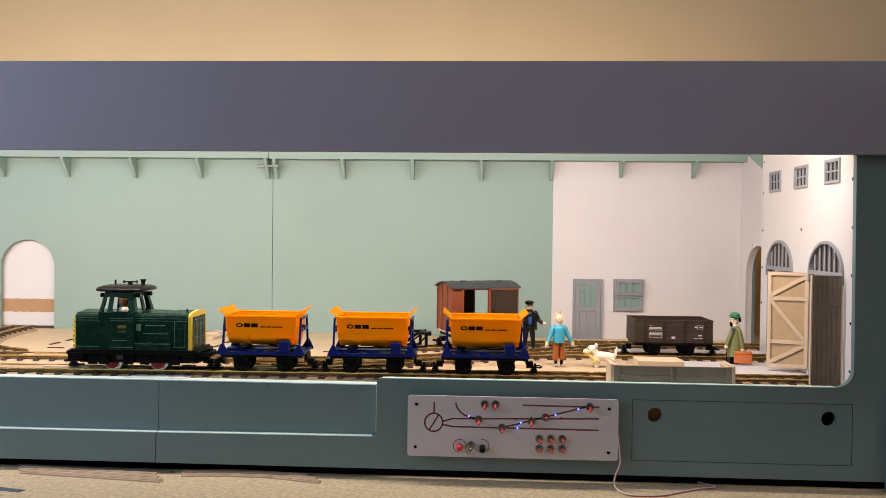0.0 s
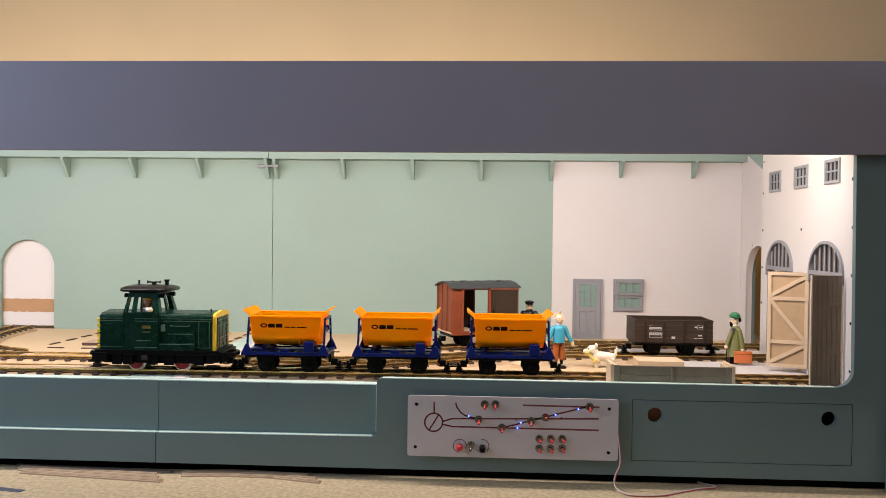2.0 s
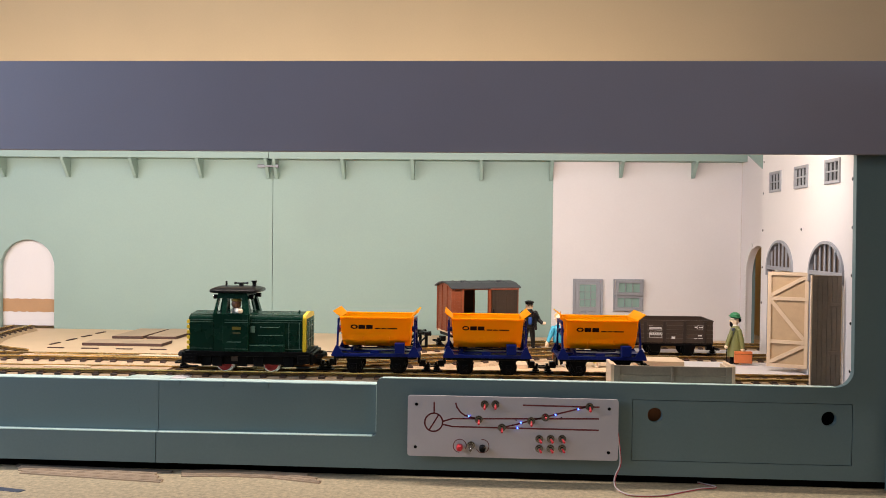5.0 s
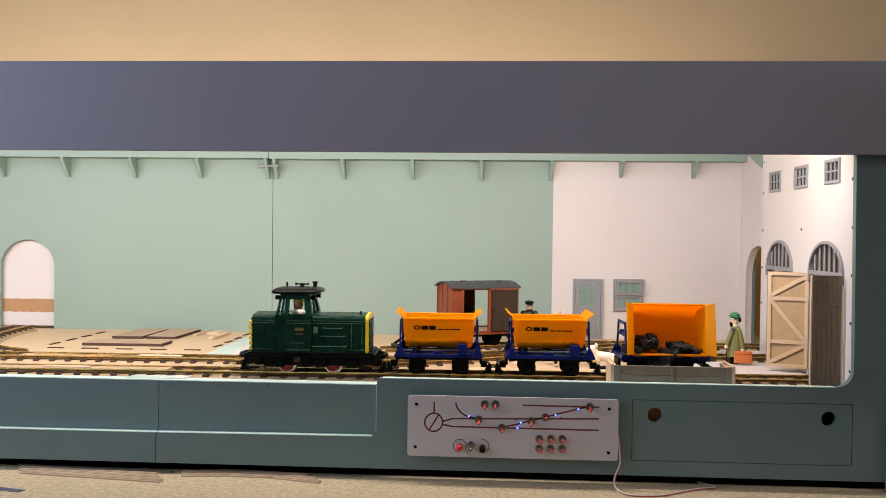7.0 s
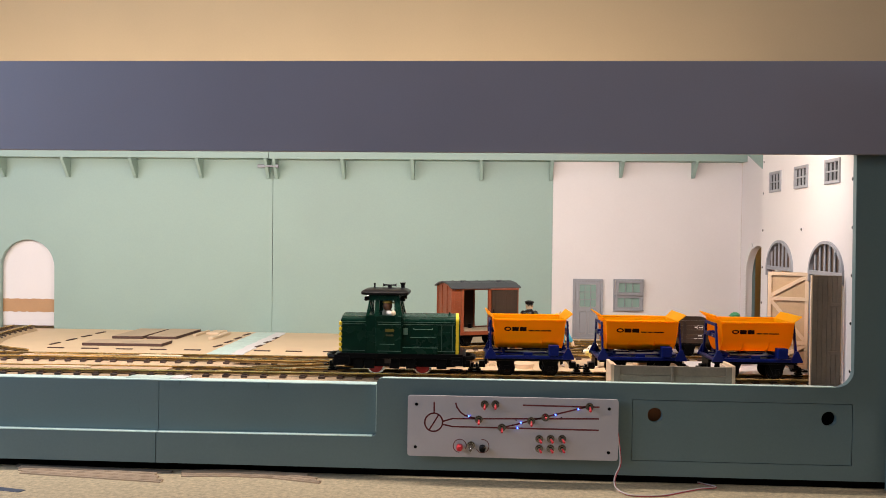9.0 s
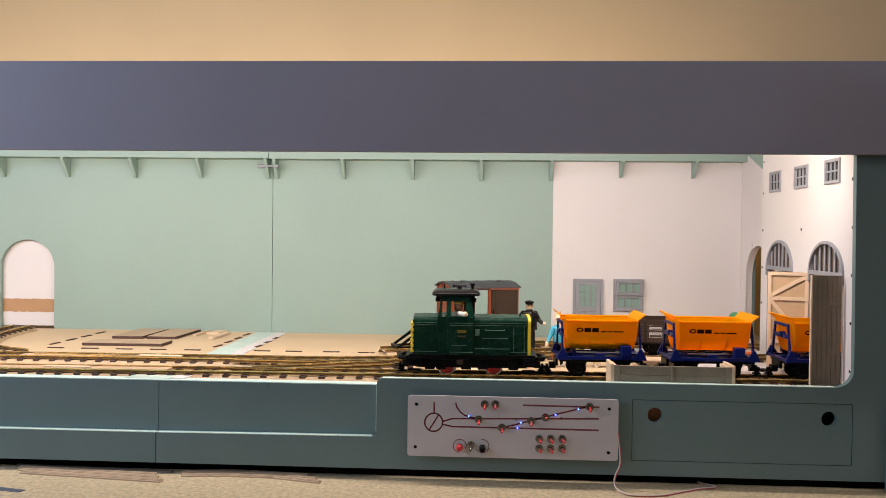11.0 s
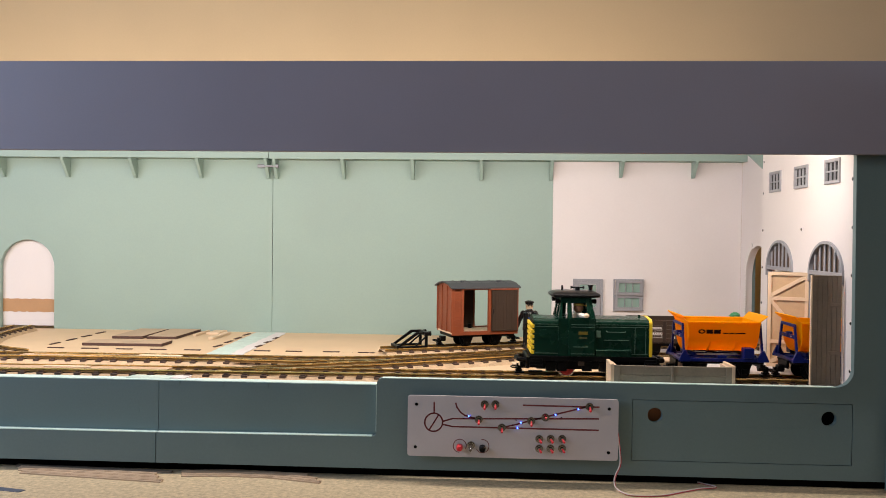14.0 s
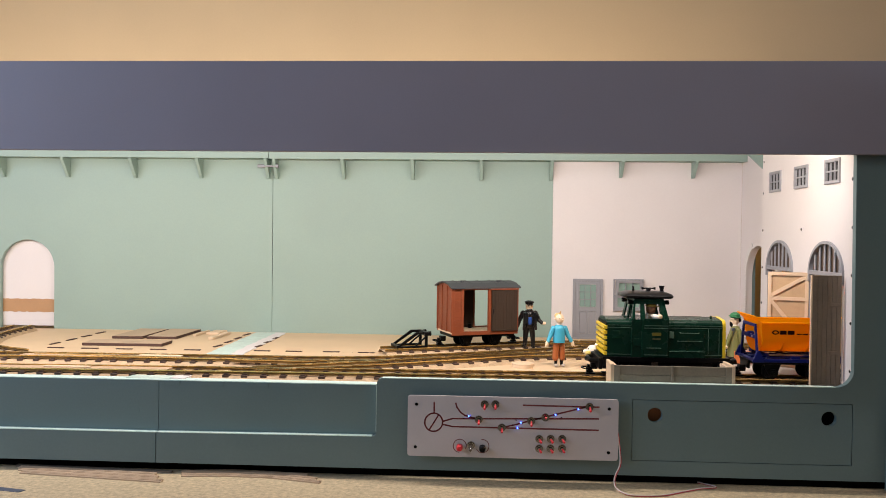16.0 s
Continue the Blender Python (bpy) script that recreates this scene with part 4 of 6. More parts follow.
    for x0, x1, w, z in ((-0.0700, 0.0115, ww - 0.003, 0.1590), (-0.0725, 0.0140, ww, 0.1605), (-0.0730, 0.0145, ww + 0.0006, 0.1635), (-0.0715, 0.0130, ww - 0.002, 0.1662), (-0.0660, 0.0075, ww * 0.72, 0.1690), (-0.0600, 0.0020, ww * 0.35, 0.1706)):
        c = 0.007
        rings.append([bm.verts.new((px, py, z)) for px, py in ((x0 + c, -w), (x1 - c, -w), (x1 - c * 0.3, -w + c * 0.3), (x1, -w + c), (x1, w - c), (x1 - c * 0.3, w - c * 0.3), (x1 - c, w), (x0 + c, w), (x0 + c * 0.3, w - c * 0.3), (x0, w - c), (x0, -w + c), (x0 + c * 0.3, -w + c * 0.3))])
    for a, b in zip(rings, rings[1:]):
        for i in range(12):
            bm.faces.new((a[i], a[(i + 1) % 12], b[(i + 1) % 12], b[i]))
    bm.faces.new(rings[0])
    bm.faces.new(rings[-1][::-1])
    part("cab_roof", bm, ROOF, th, "black curved cab roof", True)
    for x, h, r0, r1 in ((-0.0510, 0.0085, 0.0018, 0.0018),):
        part("aerial", cone(B(), (x, 0, 0.1705), (x, 0, 0.1705 + h), r0, r1, 10), ROOF, th)
    part("stack", cone(cone(B(), (0.0010, 0, 0.1695), (0.0010, 0, 0.1740), 0.0035, 0.0035, 14), (0.0010, 0, 0.1735), (0.0010, 0, 0.1805), 0.0032, 0.0055, 16), ROOF, th)
    bm = B()
    cone(bm, (-0.023, 0, 0.1700), (-0.023, 0, 0.1765), 0.0042, 0.0042, 14)
    cone(bm, (-0.034, 0, 0.1755), (-0.012, 0, 0.1755), 0.0013, 0.0013, 10)
    for s in (-1, 1):
        cone(bm, (-0.023 + s * 0.0085, 0, 0.1755), (-0.023 + s * 0.0125, 0, 0.1755), 0.0015, 0.0030, 12)
    part("horn", bm, ROOF, th)
    for x, s in ((-0.0575, -1), (-0.0015, 1)):
        for y in (-0.026, 0.026):
            hl = part("headlight", cone(B(), (x, y, 0.152), (x + s * 0.0085, y, 0.152), 0.0036, 0.0042, 14), BLACK, th)
            part("lens", cone(B(), (x + s * 0.0085, y, 0.152), (x + s * 0.0092, y, 0.152), 0.0034, 0.0030, 14), CHROME, hl)
    part("fuel_cap", cone(B(), (0.088, -0.012, 0.1225), (0.088, -0.012, 0.1275), 0.002, 0.0016, 10), LOCO, th)
    # the toy driver at the window: one plain mesh
    bm = B()
    limb(bm, (-0.026, -0.022, 0.110), (-0.025, -0.023, 0.1260), 0.0100, 0.0095, 0)
    limb(bm, (-0.024, -0.031, 0.1275), (-0.015, -0.0420, 0.1270), 0.0045, 0.0040, 0)
    ball(bm, (-0.0125, -0.0440, 0.1275), 0.0047, mi=1)
    # head coloured brown for the shadow inside the cab
    ball(bm, (-0.0245, -0.0265, 0.1395), 0.0090, mi=2)
    ball(bm, (-0.0245, -0.0265, 0.1462), 0.0100, (1, 1, 0.36), mi=3)
    box(bm, -0.020, -0.010, -0.033, -0.019, 0.1440, 0.1452, mi=3)
    part("driver_figurine", bm, [CREAM, SKIN, mat("brown_plastic", (0.22, 0.10, 0.05), 0.5), mat("ochre_cap", (0.30, 0.20, 0.03), 0.5)], th, "plain toy driver with a cap at the cab window", True)
    ws = [wheelset(th, x, 0.0150, 0.0310, RED) for x in (-0.045, 0.040)]
    return th, ws


PIVOT = 0.0955
HALF = [(0.0440, 0.0245), (0.0428, 0.0100), (0.0412, -0.0050), (0.0400, -0.0105), (0.0372, -0.0165), (0.0330, -0.0220), (0.0272, -0.0265), (0.0195, -0.0298), (0.0105, -0.0310)]


def tub_mesh():
    """The tipping tub round its pivot: open on top, rounded below, with flared end wings."""
    bm = B()
    t = 0.0016
    sec = [(-y, z) for y, z in HALF] + [(y, z) for y, z in reversed(HALF)]
    hx = [0.0600 + 0.0045 * max(0.0, (z + 0.031) / 0.054) for y, z in sec]
    n = len(sec)
    sec_i = []
    for i, (y, z) in enumerate(sec):
        k = math.hypot(y, z + 0.005)
        sec_i.append((y - y / k * t, z if i in (0, n - 1) else z - (z + 0.005) / k * t))
    O = [[bm.verts.new((s * h, y, z)) for (y, z), h in zip(sec, hx)] for s in (-1, 1)]
    I = [[bm.verts.new((s * (h - t), y, z)) for (y, z), h in zip(sec_i, hx)] for s in (-1, 1)]
    for i in range(n - 1):
        bm.faces.new((O[0][i], O[0][i + 1], O[1][i + 1], O[1][i]))
        bm.faces.new((I[0][i], I[1][i], I[1][i + 1], I[0][i + 1]))
    for s in (0, 1):
        bm.faces.new(O[s])
        bm.faces.new(I[s])
        sg = (-1, 1)[s]
        w0 = [bm.verts.new((sg * 0.0772, k * 0.0460, 0.0350)) for k in (-1, 1)]
        w1 = [bm.verts.new((sg * 0.0757, k * 0.0460, 0.0362)) for k in (-1, 1)]
        e = n - 1
        bm.faces.new((O[s][0], O[s][e], w0[1], w0[0]))
        bm.faces.new((I[s][0], w1[0], w1[1], I[s][e]))
        bm.faces.new((w0[0], w0[1], w1[1], w1[0]))
        bm.faces.new((O[s][0], w0[0], w1[0], I[s][0]))
        bm.faces.new((O[s][e], I[s][e], w1[1], w0[1]))
    for a in (0, n - 1):
        bm.faces.new((O[0][a], O[1][a], I[1][a], I[0][a]))
    # folded rim and two ribs a side under the belly
    for sg in (-1, 1):
        cone(bm, (-0.0645, sg * 0.0442, 0.0236), (0.0645, sg * 0.0442, 0.0236), 0.0020, 0.0020, 8)
        for x in (-0.023, 0.023):
            rib = [(sg * y, z) for y, z in HALF[3:8]]
            out = [(sg * (y + 0.0012 * (y / 0.042)), z - 0.0011) for y, z in HALF[3:8]]
            prism(bm, rib + out[::-1], "x", x - 0.0013, x + 0.0013)
    return bm


def build_wagon():
    th = tagged(empty("tipping_wagon"), "orange tipping tub wagon on a blue toy chassis", "tipping wagon", "tipping wagons of the train")
    # open blue frame: two side bars, cross members, a middle spine and the release rods
    for s in (-1, 1):
        quick("side_bar", (-0.077, 0.077, min(s * 0.0395, s * 0.0445), max(s * 0.0395, s * 0.0445), 0.0488, 0.0545), BLUE, th, bevel=0.0008)
    for x in (-0.073, -0.045, 0.0, 0.045, 0.073):
        quick("cross_member", (x - 0.005, x + 0.005, -0.0394, 0.0394, 0.0495, 0.0535), BLUE, th, bevel=0.0008)
    quick("spine", (-0.070, 0.070, -0.011, 0.011, 0.0536, 0.0560), BLUE, th, bevel=0.0006)
    for x in (-0.045, 0.045):
        part("rocker_rail", prism(B(), [(-0.030, 0.0561), (0.030, 0.0561), (0.022, 0.0625), (-0.022, 0.0625)], "x", x - 0.0025, x + 0.0025, 0.0006), BLUE, th)
    for k in (-1, 1):
        part("release_rod", cone(B(), (k * 0.052, k * 0.038, 0.0560), (k * -0.030, k * 0.030, 0.0585), 0.0012, 0.0012, 8), BLUE, th)
        quick("catch", (min(k * 0.010, k * -0.006), max(k * 0.010, k * -0.006), min(k * 0.0395, k * 0.0430), max(k * 0.0395, k * 0.0430), 0.0545, 0.0605), BLUE, th, bevel=0.0008)
    bm = B()
    box(bm, -0.074, 0.074, -0.0375, 0.0375, 0.0440, 0.0494, 0.0008)
    for s in (-1, 1):
        for x in (-0.0395, 0.0395):
            prism(bm, [(x - 0.0165, 0.0480), (x - 0.0115, 0.0350), (x - 0.0060, 0.0240), (x + 0.0060, 0.0240), (x + 0.0115, 0.0350), (x + 0.0165, 0.0480)], "y", min(s * 0.030, s * 0.0345), max(s * 0.030, s * 0.0345), 0.0008)
            box(bm, x - 0.0048, x + 0.0048, min(s * 0.0345, s * 0.0380), max(s * 0.0345, s * 0.0380), 0.0255, 0.0350, 0.0008)
            cone(bm, (x, s * 0.0380, 0.0300), (x, s * 0.0390, 0.0300), 0.0030, 0.0024, 12)
    for s in (-1, 1):
        box(bm, min(s * 0.0745, s * 0.0790), max(s * 0.0745, s * 0.0790), -0.020, 0.020, 0.0340, 0.0484, 0.0008)
    part("underframe", bm, BLACK, th)
    # end frames: two leaning legs, splayed feet, cross bars and a bearing
    for s in (-1, 1):
        bm = B()
        for k in (-1, 1):
            prism(bm, [(k * 0.0450, 0.0520), (k * 0.0385, 0.0520), (k * 0.0255, 0.1125), (k * 0.0300, 0.1160)], "x", min(s * 0.0678, s * 0.0712), max(s * 0.0678, s * 0.0712), 0.0005)
            prism(bm, [(s * 0.0595, 0.0550), (s * 0.0595, 0.0488), (s * 0.0795, 0.0488), (s * 0.0795, 0.0520), (s * 0.0715, 0.0690), (s * 0.0675, 0.0690)], "y", min(k * 0.0420, k * 0.0465), max(k * 0.0420, k * 0.0465), 0.0005)
        box(bm, min(s * 0.0678, s * 0.0710), max(s * 0.0678, s * 0.0710), -0.0285, 0.0285, 0.1105, 0.1158, 0.0008)
        box(bm, min(s * 0.0676, s * 0.0710), max(s * 0.0676, s * 0.0710), -0.033, 0.033, 0.0890, 0.0960, 0.0008)
        cone(bm, (s * 0.0620, 0, PIVOT), (s * 0.0725, 0, PIVOT), 0.0045, 0.0045, 14)
        part("end_frame", bm, BLUE, th)
        for y in (-0.018, 0.018):
            part("rivet", cone(B(), (s * 0.0710, y, 0.0925), (s * 0.0728, y, 0.0925), 0.0016, 0.0016, 8), STEEL, th)
        coupler(th, s * 0.077, s)
    tub = part("tub", tub_mesh(), TUB, th, "glossy orange plastic tub", True)
    tub.matrix_local = pose(0, 0, PIVOT)
    quick("latch_box", (0.0345, 0.0520, -0.0500, -0.0330, -0.0400, -0.0215), BLUE, tub, "blue latch box", 0.001)
    quick("latch_box", (-0.0520, -0.0345, 0.0330, 0.0500, -0.0400, -0.0215), BLUE, tub, "blue latch box", 0.001)
    # printed mark and line, drawn as plain shapes
    sl = math.degrees(math.atan2(0.0014, 0.0148))
    for sg in (-1, 1):
        o, i = arc(-0.0390, 0.0004, 0.0064, 0.0040, 0, 360, 28)[:-1], arc(-0.0390, 0.0004, 0.0037, 0.0019, 0, 360, 28)[:-1]
        bm = B()
        for k in range(28):
            j = (k + 1) % 28
            bm.faces.new([bm.verts.new((p[0], 0, p[1])) for p in (o[k], o[j], i[j], i[k])])
        for x0, x1 in ((-0.0312, -0.0192), (-0.0175, -0.0055)):
            box(bm, x0, x1, -0.0001, 0.0001, -0.0033, 0.0039)
        for x0, x1 in ((-0.0015, 0.0080), (0.0100, 0.0185), (0.0205, 0.0385)):
            box(bm, x0, x1, -0.0001, 0.0001, -0.0034, -0.0014)
        p = part("print", bm, INK, tub, "dark printed mark and line")
        p.matrix_local = pose(0, sg * 0.04262, 0.0064, sg * -sl, 0, 0 if sg < 0 else 180)
    ws = [wheelset(th, x, 0.0135, 0.0295, BLACK) for x in (-0.0395, 0.0395)]
    return th, tub, ws


loco, loco_wheels = build_loco()
wagons = []
first_wagon = build_wagon()
for k in range(3):
    if k == 0:
        w, tub, ws = first_wagon
    else:
        w = copy_thing(first_wagon[0], Matrix())
        tub = [o for o in w.children if o.name.split(".")[0] == "tub"][0]
        ws = [o for o in w.children if o.name.split(".")[0] == "wheelset"]
    wagons.append((w, tub, ws))


MOUND = [[0.72, 0.95, 1.0, 1.0, 0.85, 0.62, 0.40, 0.25], [0.70, 0.98, 1.0, 0.85, 0.70, 0.62, 0.66, 0.50]]


def clump(seed, fill, n=420):
    """A slice of the load: lumps lying in the belly of the tub, heaped up as high as fill says."""
    rnd = random.Random(seed)
    bm = B()
    high = -0.0120 + 0.0235 * fill
    for i in range(n):
        y = rnd.uniform(-0.0195, 0.0195)
        low = -0.0140 + 0.0115 * (abs(y - 0.0145) / 0.034) ** 4
        top = max(low + 0.002, high * (1 - 0.35 * (y / 0.0195) ** 2) if high > 0 else high)
        c = (rnd.uniform(-0.0075, 0.0075), y, rnd.uniform(low, top))
        m = Matrix.Translation(c) @ Euler((rnd.uniform(0, 6), rnd.uniform(0, 6), rnd.uniform(0, 6))).to_matrix().to_4x4() @ Matrix.Diagonal((1, rnd.uniform(0.6, 1), rnd.uniform(0.6, 1), 1))
        bmesh.ops.create_icosphere(bm, subdivisions=1, radius=rnd.uniform(0.0017, 0.0028), matrix=m)
    return bm


heaps = []
mesh_pool = {}
for k in range(3):
    for j in range(8):
        if k == 1:
            o = new("coal_heap", mesh_pool[j])
        else:
            o = part("coal_heap", clump(j + 3 + 11 * k, MOUND[k // 2][j]), COAL)
            mesh_pool.setdefault(j, o.data)
        tagged(o, "small heap of shiny black coal lumps", "coal", "coal loads of the wagons", "stuff")
        heaps.append((k, j, o))


# ---- standing wagons ----
def build_boxcar():
    th = tagged(empty("box_wagon", pose(-0.016, 0.440, 0.0, 0, 0, 22.2)), "rust-red covered toy wagon with a sliding door half open", "covered wagon")
    L, W, z0, z1 = 0.079, 0.052, 0.050, 0.150
    quick("floor", (-L, L, -W, W, 0.046, 0.050), PLY, th, "pale wooden floor")
    quick("sole_bar", (-L - 0.001, L + 0.001, -W - 0.001, -W + 0.003, 0.0445, 0.0525), RUST, th)
    quick("sole_bar", (-L - 0.001, L + 0.001, W - 0.003, W + 0.001, 0.0445, 0.0525), RUST, th)
    for s in (-1, 1):
        x = s * L
        e = quick("end_wall", (min(x, x - s * 0.003), max(x, x - s * 0.003), -W, W, z0, z1), RUST, th)
        part("gable", prism(B(), [(-W, z1), (-W * 0.6, z1 + 0.007), (0, z1 + 0.0105), (W * 0.6, z1 + 0.007), (W, z1)], "x", min(x, x - s * 0.003), max(x, x - s * 0.003)), RUST, th)
        for i in range(14):
            z = z0 + 0.0005 + i * 0.00712
            quick("board", (min(x, x + s * 0.0010), max(x, x + s * 0.0010), -W + 0.001, W - 0.001, z, z + 0.0062), RUST, e, bevel=0.0003)
        for y in (-W + 0.003, -0.017, 0.017, W - 0.003):
            quick("upright", (min(x, x + s * 0.0030), max(x, x + s * 0.0030), y - 0.002, y + 0.002, z0, z1 + 0.003), RUST, e)
    # long sides: the doorway is open on both sides, so that the wall behind shows through
    for s in (-1, 1):
        y = s * W
        f = lambda a, b: (min(y + s * a, y + s * b), max(y + s * a, y + s * b))
        for x0, x1 in (((-L + 0.003, -0.056), (0.010, L - 0.003)) if s < 0 else ((-L + 0.003, 0.012), (0.066, L - 0.003))):
            sd = quick("side_wall", (x0, x1, *f(-0.003, 0.0), z0, z1), RUST, th)
            for i in range(14):
                z = z0 + 0.0005 + i * 0.00712
                quick("board", (x0, x1, *f(0.0, 0.0009), z, z + 0.0062), RUST, sd, bevel=0.0003)
        quick("lintel", (-L + 0.003, L - 0.003, *f(-0.004, 0.0025), z1 - 0.004, z1), RUST, th)
        for x in ((-0.0575, 0.0085) if s < 0 else (0.0095, 0.0645)):
            quick("door_post", (x - 0.002, x + 0.004, *f(-0.004, 0.0028), z0, z1 - 0.004), RUST, th)
    dr = quick("sliding_door", (0.0135, 0.0765, -W - 0.0055, -W - 0.0028, 0.0525, 0.1455), UMBER, th, "dark brown sliding door")
    for i in range(9):
        x = 0.0152 + i * 0.0067
        quick("board", (x, x + 0.0063, -W - 0.0062, -W - 0.0055, 0.0540, 0.1440), UMBER, dr, bevel=0.0002)
    quick("door_rail", (0.0100, 0.0790, -W - 0.0075, -W - 0.0020, 0.1456, 0.1490), RUST, th)
    quick("door_handle", (0.0165, 0.0180, -W - 0.0085, -W - 0.0064, 0.092, 0.104), BLACK, dr)
    quick("sliding_door", (-0.0560, 0.0070, W + 0.0028, W + 0.0055, 0.0525, 0.1455), UMBER, th, "dark brown sliding door")
    part("lamp_hook", cone(B(), (-0.004, 0.035, 0.050), (-0.004, 0.035, 0.060), 0.005, 0.005), BLACK, th)
    # dark sheets over the rust-red walls stand in for the shade inside
    quick("inner_side_shade", (-0.073, 0.009, W - 0.0050, W - 0.0034, 0.0502, z1 - 0.001), UMBER, th)
    quick("inner_end_shade", (-0.0752, -0.0735, -W + 0.003, W - 0.003, 0.0502, z1 - 0.001), UMBER, th)
    bm = B()
    rf = [(-W - 0.006, z1 - 0.001), (-W - 0.006, z1 + 0.002), (-W * 0.6, z1 + 0.0105), (0, z1 + 0.0140), (W * 0.6, z1 + 0.0105), (W + 0.006, z1 + 0.002), (W + 0.006, z1 - 0.001), (W * 0.6, z1 + 0.0075), (0, z1 + 0.0110), (-W * 0.6, z1 + 0.0075)]
    prism(bm, rf, "x", -L - 0.006, L + 0.006)
    roof = part("roof", bm, SLATE, th, "dark grey curved roof")
    for x in (-0.060, -0.030, 0.0, 0.030, 0.060):
        part("roof_seam", prism(B(), [(-W - 0.005, z1 + 0.0024), (-W * 0.6, z1 + 0.0112), (0, z1 + 0.0148), (W * 0.6, z1 + 0.0112), (W + 0.005, z1 + 0.0024), (W * 0.6, z1 + 0.0106), (0, z1 + 0.0141), (-W * 0.6, z1 + 0.0106)], "x", x - 0.0006, x + 0.0006), SLATE, roof)
    for x in (-0.045, 0.045):
        quick("vent", (x - 0.004, x + 0.004, -0.022, -0.014, z1 + 0.0120, z1 + 0.0158), SLATE, roof, bevel=0.001)
    under(th, L)


def under(th, L):
    bm = B()
    box(bm, -L + 0.002, L - 0.002, -0.040, 0.040, 0.0385, 0.0455)
    for s in (-1, 1):
        for x in (-0.036, 0.036):
            prism(bm, [(x - 0.015, 0.042), (x - 0.008, 0.0255), (x + 0.008, 0.0255), (x + 0.015, 0.042)], "y", min(s * 0.030, s * 0.036), max(s * 0.030, s * 0.036), 0.0008)
    part("underframe", bm, BLACK, th)
    for s in (-1, 1):
        coupler(th, s * (L - 0.001), s)
    for x in (-0.036, 0.036):
        wheelset(th, x, 0.0125, 0.0285, BLACK)


def build_open_wagon():
    th = tagged(empty("open_wagon", pose(0.4015, 0.3420, 0.0, 0, 0, 0.5)), "dark brown open toy goods wagon with white printing", "open wagon")
    L, W, z0, z1 = 0.0815, 0.049, 0.046, 0.0925
    quick("floor", (-L, L, -W, W, 0.0440, 0.0475), UMBER, th)
    for s in (-1, 1):
        y, x = s * W, s * L
        for i in range(5):
            z = 0.0475 + i * 0.0091
            quick("board", (-L, L, min(y, y - s * 0.003), max(y, y - s * 0.003), z, z + 0.0087), UMBER, th, bevel=0.0005)
            quick("board", (min(x, x - s * 0.003), max(x, x - s * 0.003), -W + 0.0032, W - 0.0032, z, z + 0.0087), UMBER, th, bevel=0.0005)
        for px in (-0.060, -0.020, 0.022, 0.064):
            quick("stanchion", (px - 0.0035, px + 0.0035, min(y, y + s * 0.0018), max(y, y + s * 0.0018), 0.0475, 0.0915), STANCHION, th, bevel=0.0005)
        quick("top_rail", (-L - 0.001, L + 0.001, min(y - s * 0.0035, y + s * 0.0008), max(y - s * 0.0035, y + s * 0.0008), 0.0925, 0.0940), UMBER, th)
        quick("end_rail", (min(x - s * 0.0035, x + s * 0.0008), max(x - s * 0.0035, x + s * 0.0008), -W + 0.004, W - 0.004, 0.0925, 0.0945), UMBER, th)
        quick("sole_bar", (-L, L, min(y, y - s * 0.004), max(y, y - s * 0.004), 0.0425, 0.0468), BLACK, th)
    # illegible white printing as plain bars
    y = -W - 0.0004
    for k, (x0, x1, z0, z1) in enumerate(((-0.0520, -0.0440, 0.0815, 0.0823), (-0.0520, -0.0260, 0.0778, 0.0788), (-0.0520, -0.0260, 0.0757, 0.0767), (-0.0520, -0.0250, 0.0728, 0.0736), (0.0430, 0.0475, 0.0790, 0.0815),
                               (0.0510, 0.0605, 0.0795, 0.0812), (0.0500, 0.0580, 0.0615, 0.0635), (0.0420, 0.0490, 0.0560, 0.0570), (0.0510, 0.0620, 0.0560, 0.0570), (-0.0040, 0.0015, 0.0570, 0.0585))):
        quick("print_bar", (x0, x1, y, -W, z0, z1), LETTER, th)

    def outline(x0, x1, z0, z1):
        bm = B()
        t = 0.0006
        box(bm, x0, x1, y, -W, z0, z0 + t)
        box(bm, x0, x1, y, -W, z1 - t, z1)
        box(bm, x0, x0 + t, y, -W, z0 + t, z1 - t)
        box(bm, x1 - t, x1, y, -W, z0 + t, z1 - t)
        part("print_frame", bm, LETTER, th)

    outline(0.0485, 0.0605, 0.0765, 0.0840)
    outline(-0.0520, -0.0250, 0.0635, 0.0690)
    outline(-0.0520, -0.0250, 0.0575, 0.0630)
    outline(-0.0050, 0.0025, 0.0555, 0.0600)
    for i in range(5):
        quick("print_bar", (-0.0495 + i * 0.0048, -0.0468 + i * 0.0048, y, -W, 0.0650, 0.0676), LETTER, th)
    under(th, L)


build_boxcar()
build_open_wagon()


